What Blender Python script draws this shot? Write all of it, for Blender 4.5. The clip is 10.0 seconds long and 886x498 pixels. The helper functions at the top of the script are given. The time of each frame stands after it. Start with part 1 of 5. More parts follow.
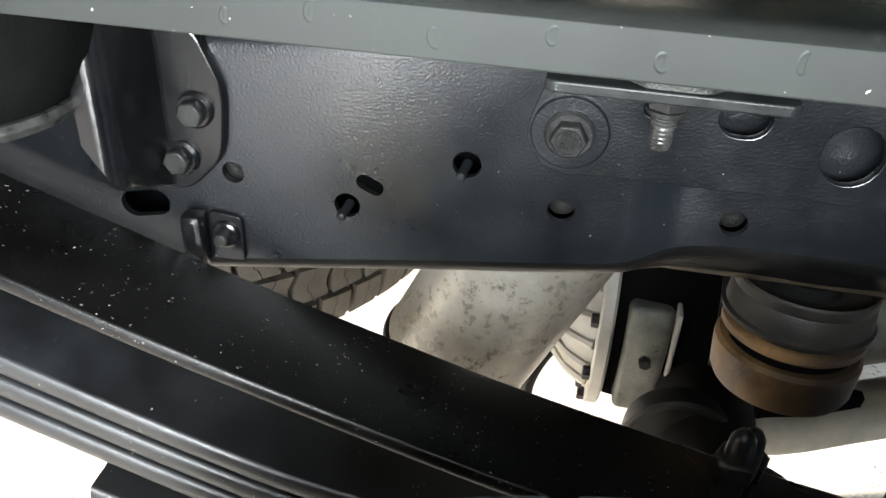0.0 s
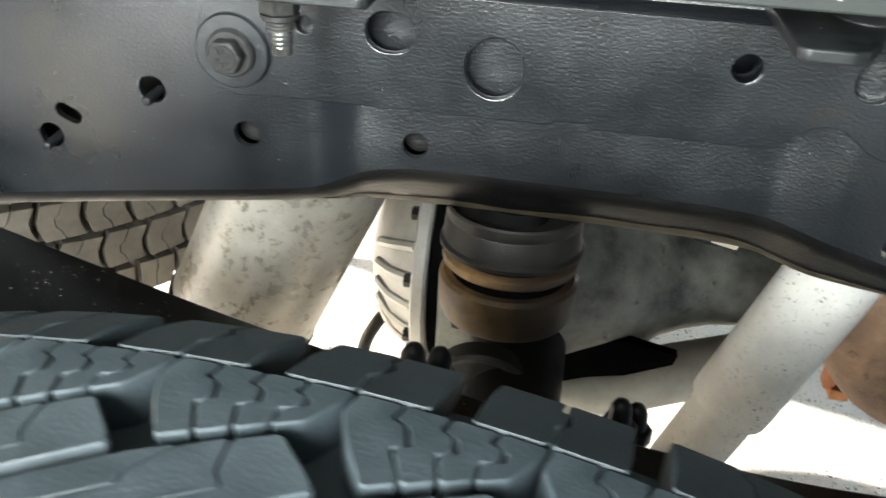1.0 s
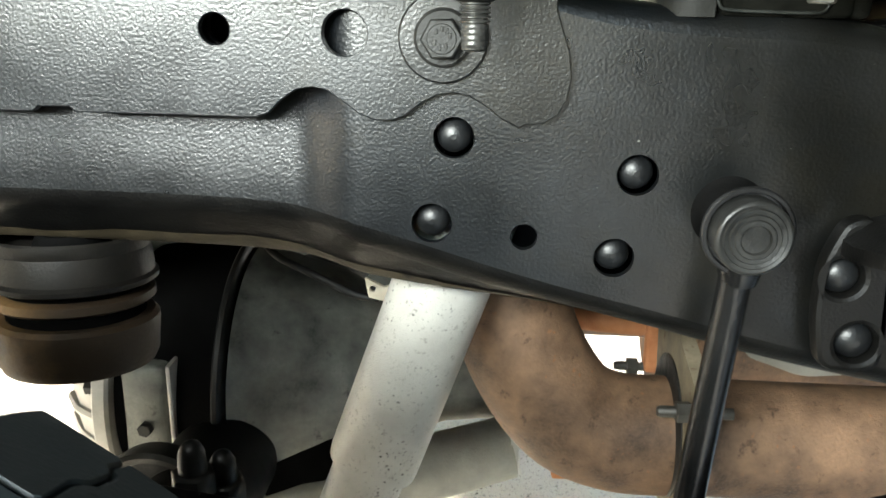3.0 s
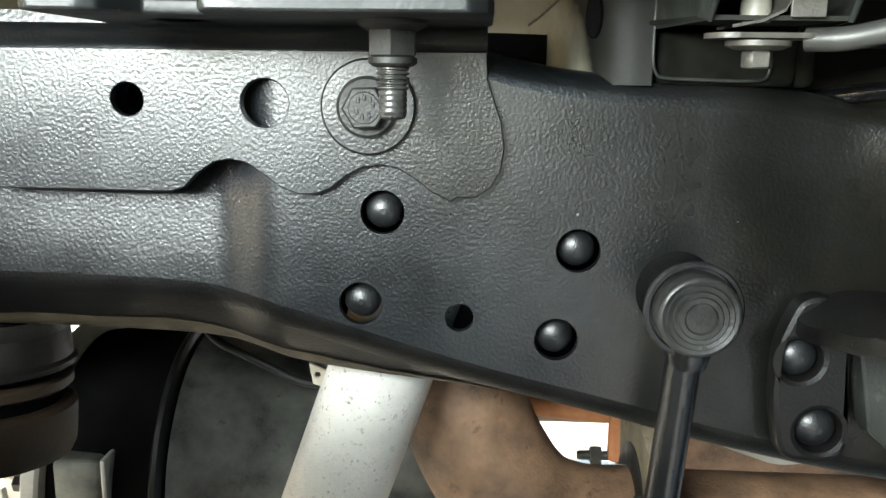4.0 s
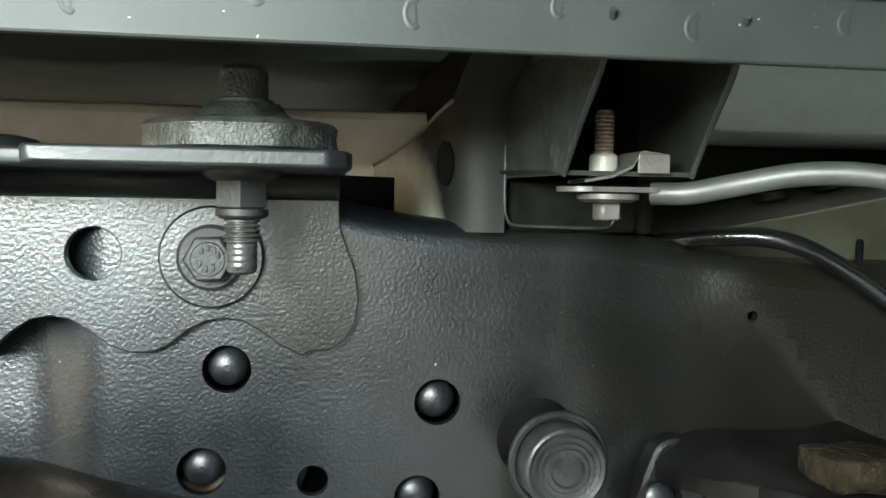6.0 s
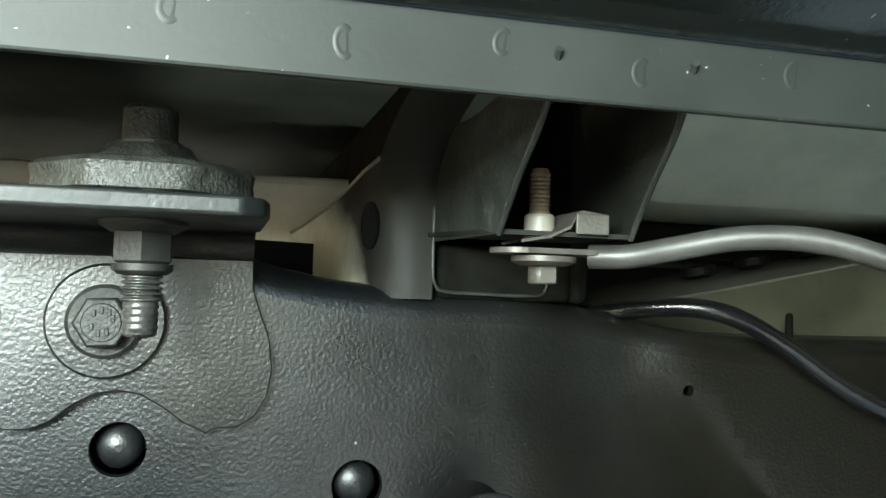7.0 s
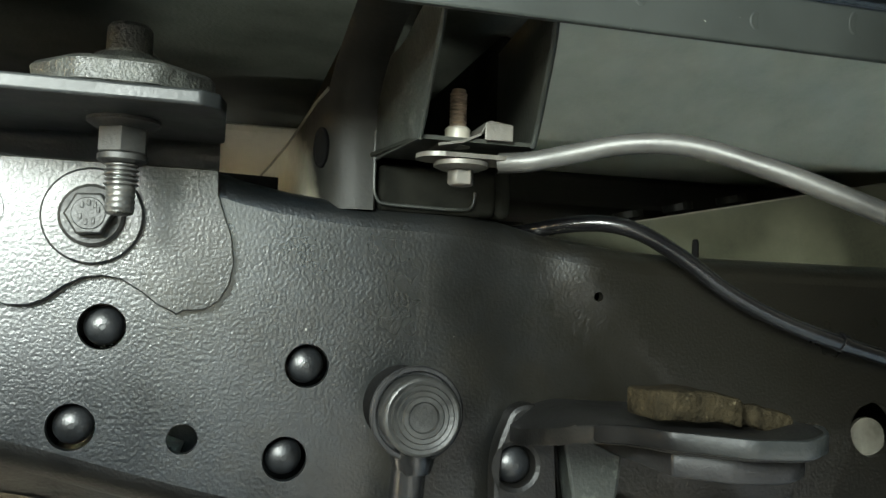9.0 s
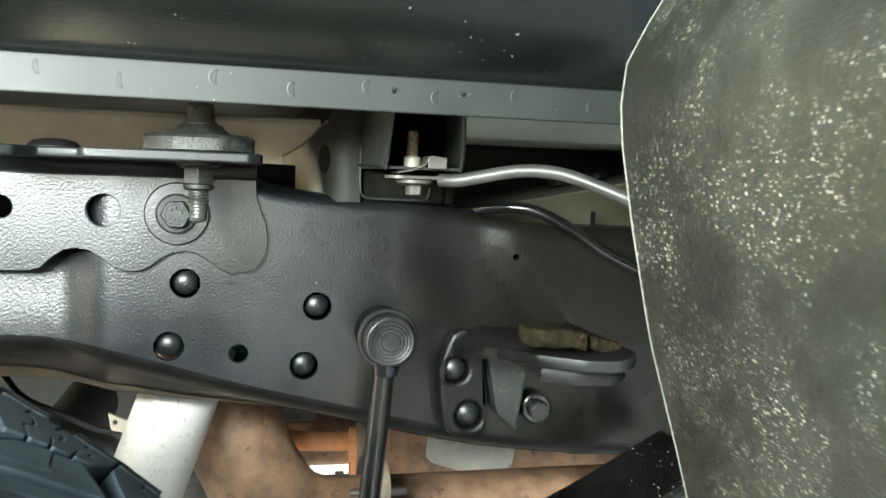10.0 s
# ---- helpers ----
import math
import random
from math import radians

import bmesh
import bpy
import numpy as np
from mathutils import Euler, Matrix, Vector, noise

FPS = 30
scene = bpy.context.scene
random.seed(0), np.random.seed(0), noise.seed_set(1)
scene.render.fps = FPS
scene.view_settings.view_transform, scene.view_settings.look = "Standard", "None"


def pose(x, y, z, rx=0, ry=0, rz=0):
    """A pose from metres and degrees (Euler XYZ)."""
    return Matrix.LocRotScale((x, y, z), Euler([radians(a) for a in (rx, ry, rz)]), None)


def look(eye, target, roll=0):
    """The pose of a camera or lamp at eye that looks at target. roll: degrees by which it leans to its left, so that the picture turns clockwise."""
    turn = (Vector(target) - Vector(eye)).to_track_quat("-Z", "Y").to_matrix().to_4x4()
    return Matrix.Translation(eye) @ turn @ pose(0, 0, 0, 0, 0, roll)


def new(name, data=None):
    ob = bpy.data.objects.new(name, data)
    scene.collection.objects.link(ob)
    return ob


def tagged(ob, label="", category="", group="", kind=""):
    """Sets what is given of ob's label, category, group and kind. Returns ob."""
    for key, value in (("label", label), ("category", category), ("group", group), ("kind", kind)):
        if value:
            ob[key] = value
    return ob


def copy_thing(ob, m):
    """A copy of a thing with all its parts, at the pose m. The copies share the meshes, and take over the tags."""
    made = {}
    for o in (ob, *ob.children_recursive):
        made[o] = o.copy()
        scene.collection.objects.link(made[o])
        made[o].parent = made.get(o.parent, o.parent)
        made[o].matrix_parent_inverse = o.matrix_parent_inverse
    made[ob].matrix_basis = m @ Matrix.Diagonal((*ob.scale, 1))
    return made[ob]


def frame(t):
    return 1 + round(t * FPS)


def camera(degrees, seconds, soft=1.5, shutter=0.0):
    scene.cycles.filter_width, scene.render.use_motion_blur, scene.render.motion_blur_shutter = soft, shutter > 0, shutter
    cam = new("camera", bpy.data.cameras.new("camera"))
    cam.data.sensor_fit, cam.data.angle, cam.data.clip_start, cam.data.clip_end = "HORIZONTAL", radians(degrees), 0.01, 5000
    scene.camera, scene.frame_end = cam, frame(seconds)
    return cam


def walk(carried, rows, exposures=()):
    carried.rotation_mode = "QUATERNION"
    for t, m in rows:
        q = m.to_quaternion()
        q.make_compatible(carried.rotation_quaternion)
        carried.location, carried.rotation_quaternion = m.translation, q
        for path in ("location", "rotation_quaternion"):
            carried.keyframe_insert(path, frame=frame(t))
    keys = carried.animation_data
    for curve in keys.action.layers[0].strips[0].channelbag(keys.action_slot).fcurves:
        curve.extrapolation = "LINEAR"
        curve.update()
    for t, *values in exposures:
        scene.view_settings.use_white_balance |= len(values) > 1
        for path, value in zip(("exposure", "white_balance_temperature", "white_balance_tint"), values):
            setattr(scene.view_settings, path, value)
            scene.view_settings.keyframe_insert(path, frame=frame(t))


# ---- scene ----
# ---------------------------------------------------------------- camera
cam = camera(56.1, 10.0, shutter=0.18)
PATH = [
    (0, (0.098, -0.042, 0.93), (-0.168, 1.617, -0.155), 2.9),
    (0.5, (0.146, -0.043, 0.916), (-0.143, 1.61, -0.171), 3.1),
    (1, (0.292, -0.046, 0.894), (0.033, 1.636, -0.157), 2.7),
    (1.5, (0.39, -0.037, 0.86), (0.238, 1.684, -0.149), 1.3),
    (2, (0.452, -0.031, 0.84), (0.394, 1.713, -0.137), 1.4),
    (2.5, (0.492, -0.025, 0.816), (0.376, 1.778, -0.042), 0.8),
    (3, (0.522, -0.024, 0.775), (0.402, 1.878, 0.169), 0.8),
    (3.2, (0.535, -0.023, 0.763), (0.421, 1.909, 0.26), 0.9),
    (4.3, (0.548, 0.016, 0.769), (0.493, 1.982, 0.406), 0.3),
    (4.5, (0.547, 0.02, 0.775), (0.553, 1.997, 0.473), 0.5),
    (5, (0.545, 0.014, 0.776), (0.631, 1.997, 0.532), 0.6),
    (5.5, (0.542, 0.015, 0.769), (0.649, 2.002, 0.562), 0.7),
    (6, (0.537, 0.024, 0.777), (0.849, 1.996, 0.657), 0.9),
    (6.2, (0.534, 0.035, 0.773), (0.921, 1.996, 0.699), 1.1),
    (7.3, (0.541, 0.05, 0.761), (1.053, 1.979, 0.881), 1.7),
    (7.5, (0.544, 0.042, 0.751), (1.055, 1.971, 0.873), 1.7),
    (8, (0.549, 0.024, 0.719), (1.07, 1.951, 0.843), 2.0),
    (8.5, (0.552, 0.016, 0.717), (1.073, 1.941, 0.864), 2.1),
    (9, (0.551, -0.014, 0.718), (1.069, 1.913, 0.838), 1.9),
    (9.5, (0.543, -0.089, 0.748), (1.061, 1.842, 0.744), 1.9),
    (10, (0.535, -0.222, 0.78), (1.019, 1.712, 0.617), 2.0),
]
walk(cam, [(t, look(eye, target, roll)) for t, eye, target, roll in PATH],
     exposures=[(0.0, 2.76, 6830, 14), (1.0, 3.19, 6980, 11), (1.5, 2.84, 7580, 12), (2.0, 2.97, 7680, 11), (2.5, 3.08, 7680, 11), (3.2, 3.34, 7080, 7), (5.0, 3.40, 6980, 9), (6.0, 3.44, 6930, 6),
                (7.5, 3.48, 6980, -1), (8.5, 3.51, 7080, 1), (9.0, 3.51, 7230, 4), (9.5, 3.56, 7280, 6), (10.0, 3.73, 7030, 6)])

# ---------------------------------------------------------------- world and sun
GROUND = -0.078
world = bpy.data.worlds.new("world")
scene.world = world
world.use_nodes = True
wn = world.node_tree.nodes
sky = wn.new("ShaderNodeTexSky")
sky.sky_type = "NISHITA"
sky.sun_disc = False
sky.sun_elevation = radians(19.3)
sky.sun_rotation = radians(285.3)
world.node_tree.links.new(sky.outputs[0], wn["Background"].inputs[0])
wn["Background"].inputs[1].default_value = 0.15
sun_data = bpy.data.lights.new("sun", "SUN")
sun_data.energy, sun_data.angle, sun_data.color = 5.0, radians(0.5), (1.0, 0.95, 0.87)
sun = new("sun", sun_data)
sun.matrix_world = look((-6.95, 1.9, 2.55), (0.0, 0.0, 0.0))
# daylight from the open sky that enters by the wheel arch's mouth: over the tyre, and between the tyre and the front of the arch
for name, at, wide, high, watts in (("arch_daylight_top", (0.10, -0.412, 0.975), 0.54, 0.23, 5.1), ("arch_daylight_front", (-0.19, -0.412, 0.53), 0.19, 0.24, 0.85)):
    mouth_data = bpy.data.lights.new(name, "AREA")
    mouth_data.shape, mouth_data.size, mouth_data.size_y, mouth_data.energy = "RECTANGLE", wide, high, watts
    mouth_data.color = (0.86, 0.955, 1.0)
    new(name, mouth_data).matrix_world = look(at, (at[0], 1.0, at[2]))


# ---------------------------------------------------------------- materials
def material(name, dark, light, rough=(0.4, 0.6), metal=0.0, fine=400.0, coarse=18.0, bump=0.2, depth=0.001,
             blotch=None, blotch_scale=30.0, blotch_level=0.6, specks=0.0, speck_size=0.26, speck_scale=260.0, speck_colour=(0.55, 0.55, 0.5),
             coat=0.0, bump_scale=None, specular=0.5, over=None):
    """A painted, rusty or rubber surface: two scales of colour, blotches, dust specks and relief, sized in metres."""
    m = bpy.data.materials.new(name)
    m.use_nodes = True
    t = m.node_tree
    b = t.nodes["Principled BSDF"]
    co = t.nodes.new("ShaderNodeTexCoord")

    def noise_at(scale, detail=4.0, rough_=0.6):
        n = t.nodes.new("ShaderNodeTexNoise")
        n.inputs["Scale"].default_value, n.inputs["Detail"].default_value = scale, detail
        n.inputs["Roughness"].default_value = rough_
        t.links.new(co.outputs["Object"], n.inputs["Vector"])
        return n.outputs["Fac"]

    def ramp(value, a, c):
        r = t.nodes.new("ShaderNodeMapRange")
        r.inputs["From Min"].default_value, r.inputs["From Max"].default_value = a, c
        t.links.new(value, r.inputs["Value"])
        return r.outputs[0]

    def mix(fac, a, c):
        x = t.nodes.new("ShaderNodeMix")
        x.data_type = "RGBA"
        for value, socket in ((fac, x.inputs[0]), (a, x.inputs[6]), (c, x.inputs[7])):
            if isinstance(value, tuple):
                socket.default_value = (*value, 1.0)
            else:
                t.links.new(value, socket)
        return x.outputs[2]

    grain = noise_at(fine)
    cloud = noise_at(coarse)
    colour = mix(ramp(cloud, 0.35, 0.68), dark, light)
    mid = tuple((p + q) / 2 for p, q in zip(dark, light))
    half = t.nodes.new("ShaderNodeMath")
    half.operation, half.inputs[1].default_value = "MULTIPLY", 0.45
    t.links.new(ramp(grain, 0.4, 0.7), half.inputs[0])
    colour = mix(half.outputs[0], colour, mid)
    if blotch:
        colour = mix(ramp(noise_at(blotch_scale, 8.0, 0.7), blotch_level, blotch_level + 0.1), colour, blotch)
    if specks:
        v = t.nodes.new("ShaderNodeTexVoronoi")
        v.inputs["Scale"].default_value = speck_scale
        wob = t.nodes.new("ShaderNodeTexNoise")
        wob.inputs["Scale"].default_value = speck_scale * 1.4
        t.links.new(co.outputs["Object"], wob.inputs["Vector"])
        far = t.nodes.new("ShaderNodeVectorMath")
        far.operation, far.inputs[1].default_value, far.inputs[2].default_value = "MULTIPLY_ADD", (1.1 / speck_scale,) * 3, (0, 0, 0)
        t.links.new(wob.outputs["Color"], far.inputs[0])
        t.links.new(co.outputs["Object"], far.inputs[2])
        t.links.new(far.outputs[0], v.inputs["Vector"])
        pick = t.nodes.new("ShaderNodeSeparateColor")
        t.links.new(v.outputs["Color"], pick.inputs[0])
        sized = t.nodes.new("ShaderNodeMath")
        sized.operation = "DIVIDE"
        t.links.new(v.outputs["Distance"], sized.inputs[0])
        t.links.new(pick.outputs[2], sized.inputs[1])
        near = ramp(sized.outputs[0], speck_size * 1.35, speck_size * 0.8)
        some = ramp(pick.outputs[0], 1.0 - specks, 1.0 - specks + 0.02)
        patchy = ramp(noise_at(22.0, 3.0), 0.42, 0.6)
        for other in (some, patchy, pick.outputs[1]):
            k = t.nodes.new("ShaderNodeMath")
            k.operation = "MULTIPLY"
            t.links.new(near, k.inputs[0])
            t.links.new(other, k.inputs[1])
            near = k.outputs[0]
        colour = mix(near, colour, speck_colour)
    if over:  # a second colour that takes over along x and z, with a ragged edge
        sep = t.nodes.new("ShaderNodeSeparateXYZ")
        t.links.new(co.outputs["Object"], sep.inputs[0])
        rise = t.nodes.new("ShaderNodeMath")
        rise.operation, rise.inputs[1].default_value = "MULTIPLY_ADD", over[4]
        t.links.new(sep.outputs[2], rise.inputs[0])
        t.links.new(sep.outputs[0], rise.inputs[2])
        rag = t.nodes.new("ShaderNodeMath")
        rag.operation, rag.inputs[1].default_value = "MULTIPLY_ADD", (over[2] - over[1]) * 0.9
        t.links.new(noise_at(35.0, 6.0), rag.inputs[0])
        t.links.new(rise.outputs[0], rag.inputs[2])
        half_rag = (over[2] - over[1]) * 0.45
        blend = ramp(rag.outputs[0], over[1] + half_rag, over[2] + half_rag)
        colour = mix(blend, colour, over[0])
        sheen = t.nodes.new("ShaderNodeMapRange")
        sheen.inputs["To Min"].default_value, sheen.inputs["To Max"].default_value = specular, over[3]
        t.links.new(blend, sheen.inputs["Value"])
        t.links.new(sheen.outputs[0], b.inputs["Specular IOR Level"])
    t.links.new(colour, b.inputs["Base Color"])
    rr = t.nodes.new("ShaderNodeMapRange")
    rr.inputs["From Min"].default_value, rr.inputs["From Max"].default_value = 0.35, 0.65
    rr.inputs["To Min"].default_value, rr.inputs["To Max"].default_value = rough
    t.links.new(cloud, rr.inputs["Value"])
    t.links.new(rr.outputs[0], b.inputs["Roughness"])
    b.inputs["Metallic"].default_value = metal
    b.inputs["Coat Weight"].default_value = coat
    b.inputs["Specular IOR Level"].default_value = specular
    if bump:
        bp = t.nodes.new("ShaderNodeBump")
        bp.inputs["Strength"].default_value, bp.inputs["Distance"].default_value = bump, depth
        height = noise_at(bump_scale or fine, 2.0 if bump_scale else 3.0, 0.45 if bump_scale else 0.5)
        if bump_scale:
            uneven = t.nodes.new("ShaderNodeMath")
            uneven.operation = "MULTIPLY"
            t.links.new(height, uneven.inputs[0])
            t.links.new(ramp(noise_at(10.0, 3.0), 0.12, 0.46), uneven.inputs[1])
            height = uneven.outputs[0]
        t.links.new(height, bp.inputs["Height"])
        t.links.new(bp.outputs[0], b.inputs["Normal"])
    return m


M_RAIL = material("black_chassis_paint", (0.0014, 0.0021, 0.0028), (0.0042, 0.0058, 0.0074), (0.265, 0.375), fine=900, coarse=11, bump=0.31,
                  depth=0.0008, bump_scale=600, specular=0.62, blotch=(0.0070, 0.0066, 0.0052), blotch_scale=6.5, blotch_level=0.55, specks=0.05, speck_scale=420, speck_size=0.15,
                  over=((0.0050, 0.0046, 0.0033), 0.15, 0.36, 0.30, 0.0))
M_RIVET = material("dull_black_rivet_paint", (0.003, 0.0034, 0.0038), (0.008, 0.009, 0.010), (0.34, 0.46), fine=900, coarse=60, bump=0.22, depth=0.0006, specular=0.5)
# The tan is light bounced off the ground, put into the underside's colour.
M_LIP = material("tan_ground_light_on_black_paint", (0.012, 0.0095, 0.0055), (0.062, 0.048, 0.029), (0.5, 0.65), fine=600, coarse=30, bump=0.4, depth=0.0008, specular=0.3,
                 blotch=(0.008, 0.0075, 0.006), blotch_scale=45, blotch_level=0.56)
# Sheen cut so undersides, holes and the ledge stay dark: shade put into colour.
M_RAIL_LIP = material("shaded_dull_black_paint", (0.002, 0.002, 0.002), (0.006, 0.0058, 0.0052), (0.36, 0.5), fine=900, coarse=30, bump=0.31, depth=0.0008, bump_scale=600, specular=0.24)
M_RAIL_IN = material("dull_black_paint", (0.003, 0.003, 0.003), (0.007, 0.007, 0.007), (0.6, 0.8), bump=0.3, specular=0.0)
M_BLACK = material("satin_black_paint", (0.0025, 0.0025, 0.003), (0.007, 0.007, 0.007), (0.17, 0.26), fine=700, bump=0.3, depth=0.0005)
M_SPRING = material("dusty_black_spring_steel", (0.0018, 0.0017, 0.0017), (0.005, 0.0047, 0.0046), (0.27, 0.36), fine=900, bump=0.3, specular=0.34, depth=0.0006,
                    specks=0.8, speck_scale=300, speck_size=0.2, speck_colour=(0.5, 0.48, 0.45))
M_LEAF = material("blue_black_leaf_steel", (0.006, 0.0065, 0.007), (0.016, 0.0175, 0.019), (0.34, 0.46), fine=900, bump=0.3, depth=0.0006, specular=0.8,
                  specks=0.2, speck_scale=300, speck_size=0.19)
M_BODY = material("grey_green_body_coat", (0.0088, 0.0104, 0.0095), (0.0185, 0.0216, 0.0198), (0.46, 0.6), specular=0.30, fine=500, coarse=9, bump=0.06,
                  specks=0.12, speck_scale=330, speck_size=0.2)
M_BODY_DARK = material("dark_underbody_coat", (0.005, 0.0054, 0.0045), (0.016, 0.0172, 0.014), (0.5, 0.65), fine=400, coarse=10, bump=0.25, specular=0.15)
M_FLOOR = material("green_black_floor_coat", (0.009, 0.0098, 0.008), (0.034, 0.037, 0.030), (0.5, 0.65), fine=400, coarse=10, bump=0.25, specular=0.15)
M_SKIN = material("glossy_dark_green_coat", (0.003, 0.004, 0.0035), (0.007, 0.009, 0.0078), (0.15, 0.23), fine=500, coarse=9, bump=0.12,
                  specks=0.12, speck_scale=330, speck_size=0.22)
M_SHELF = material("blue_grey_plate_coat", (0.0045, 0.0053, 0.0056), (0.012, 0.0138, 0.0142), (0.36, 0.5), specular=0.35, fine=500, coarse=40, bump=0.15,
                   specks=0.05, speck_scale=400)
# Light caught by the rim is coloured in: paler along +x.
M_RIM = material("ledge_paint_lit_to_right", (0.003, 0.003, 0.003), (0.007, 0.007, 0.007), (0.36, 0.5), fine=500, coarse=40, bump=0.2, specular=0.05, over=((0.010, 0.0113, 0.0112), -0.020, 0.030, 0.4, 0.0))
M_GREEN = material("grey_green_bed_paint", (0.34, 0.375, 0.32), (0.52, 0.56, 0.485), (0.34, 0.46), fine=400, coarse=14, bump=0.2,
                   specks=0.04, speck_scale=300)
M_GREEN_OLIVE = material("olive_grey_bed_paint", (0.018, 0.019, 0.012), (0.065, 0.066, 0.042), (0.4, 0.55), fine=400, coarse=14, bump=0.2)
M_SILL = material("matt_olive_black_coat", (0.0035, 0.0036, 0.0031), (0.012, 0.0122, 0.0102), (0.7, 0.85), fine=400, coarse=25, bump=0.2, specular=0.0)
M_WORN = material("scratched_dark_coat", (0.008, 0.009, 0.008), (0.022, 0.0245, 0.022), (0.4, 0.55), fine=500, coarse=30, bump=0.3, specular=0.3,
                  blotch=(0.045, 0.048, 0.042), blotch_scale=90, blotch_level=0.56)
# beige that turns near black along x and z
M_SILL_WALL = material("beige_primer_turning_dark", (0.22, 0.205, 0.155), (0.38, 0.355, 0.275), (0.5, 0.65), fine=300, coarse=22, bump=0.2, over=((0.009, 0.0092, 0.0080), -0.0566, -0.0496, 0.15, 0.2))
# a darker tone of the beige primer
M_PRIMER_DULL = material("dull_beige_primer", (0.06, 0.056, 0.044), (0.16, 0.152, 0.124), (0.5, 0.65), fine=300, coarse=22, bump=0.2)
M_PRIMER = material("beige_underbody_primer", (0.42, 0.375, 0.295), (0.64, 0.585, 0.475), (0.55, 0.7), fine=300, coarse=12, bump=0.2,
                    blotch=(0.12, 0.09, 0.06), blotch_scale=16, blotch_level=0.62)
M_LINER = material("speckled_black_plastic_liner", (0.007, 0.0076, 0.0058), (0.024, 0.0256, 0.0195), (0.42, 0.58), fine=500, coarse=11, bump=0.5,
                   specks=0.95, speck_scale=560, speck_size=0.44, speck_colour=(0.22, 0.215, 0.18))
M_EDGE = material("pale_worn_plastic", (0.09, 0.09, 0.078), (0.17, 0.17, 0.15), (0.5, 0.65), fine=400, coarse=60, bump=0.3)
M_STEEL = material("oily_dark_steel", (0.006, 0.0063, 0.006), (0.021, 0.021, 0.020), (0.36, 0.54), specular=0.3, fine=600, coarse=60, bump=0.3)
M_GRIME = material("grimy_steel", (0.006, 0.0065, 0.0058), (0.034, 0.036, 0.032), (0.42, 0.62), specular=0.4, fine=700, coarse=120, bump=0.7, depth=0.001,
                   specks=0.5, speck_scale=600, speck_size=0.3, speck_colour=(0.12, 0.115, 0.09))
M_BARE = material("worn_bare_steel", (0.03, 0.03, 0.028), (0.10, 0.10, 0.095), (0.24, 0.42), metal=0.6, fine=700, coarse=90, bump=0.2)
M_ZINC = material("dull_zinc_plate", (0.034, 0.032, 0.027), (0.08, 0.075, 0.065), (0.42, 0.55), metal=0.3, fine=600, coarse=60, bump=0.2)
M_SHOCK = material("pitted_grey_enamel", (0.48, 0.47, 0.435), (0.66, 0.65, 0.60), (0.35, 0.5), fine=900, coarse=22, bump=0.35,
                   blotch=(0.34, 0.325, 0.29), blotch_scale=200, blotch_level=0.58, specks=0.75, speck_scale=400, speck_size=0.38, speck_colour=(0.035, 0.03, 0.025))
M_CAN = material("mottled_grey_metal", (0.20, 0.185, 0.155), (0.38, 0.36, 0.315), (0.25, 0.42), metal=0.25, fine=500, coarse=16, bump=0.25,
                 blotch=(0.12, 0.104, 0.08), blotch_scale=95, blotch_level=0.54, specks=0.7, speck_scale=420, speck_size=0.3, speck_colour=(0.08, 0.07, 0.055))
M_RUST = material("brown_rust", (0.060, 0.034, 0.020), (0.34, 0.20, 0.118), (0.5, 0.72), fine=420, coarse=20, bump=0.7, depth=0.0010,
                  blotch=(0.075, 0.042, 0.025), blotch_scale=60, blotch_level=0.58, specks=0.35, speck_scale=210, speck_size=0.30, speck_colour=(0.36, 0.14, 0.05))
M_THREAD = material("rusty_zinc_thread", (0.05, 0.034, 0.022), (0.12, 0.088, 0.06), (0.5, 0.7), fine=500, coarse=150, bump=0.3)
M_RUST_ORANGE = material("orange_rust", (0.32, 0.11, 0.04), (0.45, 0.20, 0.09), (0.7, 0.85), fine=300, coarse=40, bump=0.5)
M_CAST = material("grey_cast_housing", (0.018, 0.021, 0.018), (0.20, 0.205, 0.18), (0.45, 0.6), fine=400, coarse=16, bump=0.35, depth=0.0008,
                  blotch=(0.02, 0.02, 0.017), blotch_scale=42, blotch_level=0.60)
M_TAN = material("tan_rusty_plate", (0.12, 0.095, 0.06), (0.26, 0.215, 0.145), (0.6, 0.75), fine=420, coarse=45, bump=0.4,
                 blotch=(0.10, 0.05, 0.025), blotch_scale=110, blotch_level=0.58)
# Pale for the rib's ground-lit underside; also the heat shield's own grey.
M_CAST_PALE = material("lit_rib_and_shield_grey", (0.24, 0.236, 0.205), (0.40, 0.39, 0.35), (0.55, 0.7), fine=400, coarse=20, bump=0.3)
M_COVER = material("pale_alloy_cover", (0.34, 0.33, 0.30), (0.5, 0.49, 0.45), (0.4, 0.55), metal=0.2, fine=400, coarse=25, bump=0.25)
M_RUBBER = material("black_rubber", (0.004, 0.004, 0.0042), (0.011, 0.011, 0.0115), (0.38, 0.54), fine=700, coarse=40, specular=0.25, bump=0.3, depth=0.0005,
                    specks=0.015, speck_scale=160, speck_colour=(0.5, 0.5, 0.48))
M_TYRE = material("blue_black_tyre_rubber", (0.0125, 0.0185, 0.021), (0.028, 0.038, 0.0425), (0.55, 0.7), specular=0.35, fine=800, coarse=50, bump=0.25, depth=0.0006,
                  specks=0.10, speck_scale=110, speck_size=0.16, speck_colour=(0.55, 0.56, 0.55))
M_TYRE_DUSTY = material("dusty_brown_tyre_rubber", (0.07, 0.06, 0.05), (0.14, 0.125, 0.10), (0.7, 0.85), fine=500, coarse=30, bump=0.4)
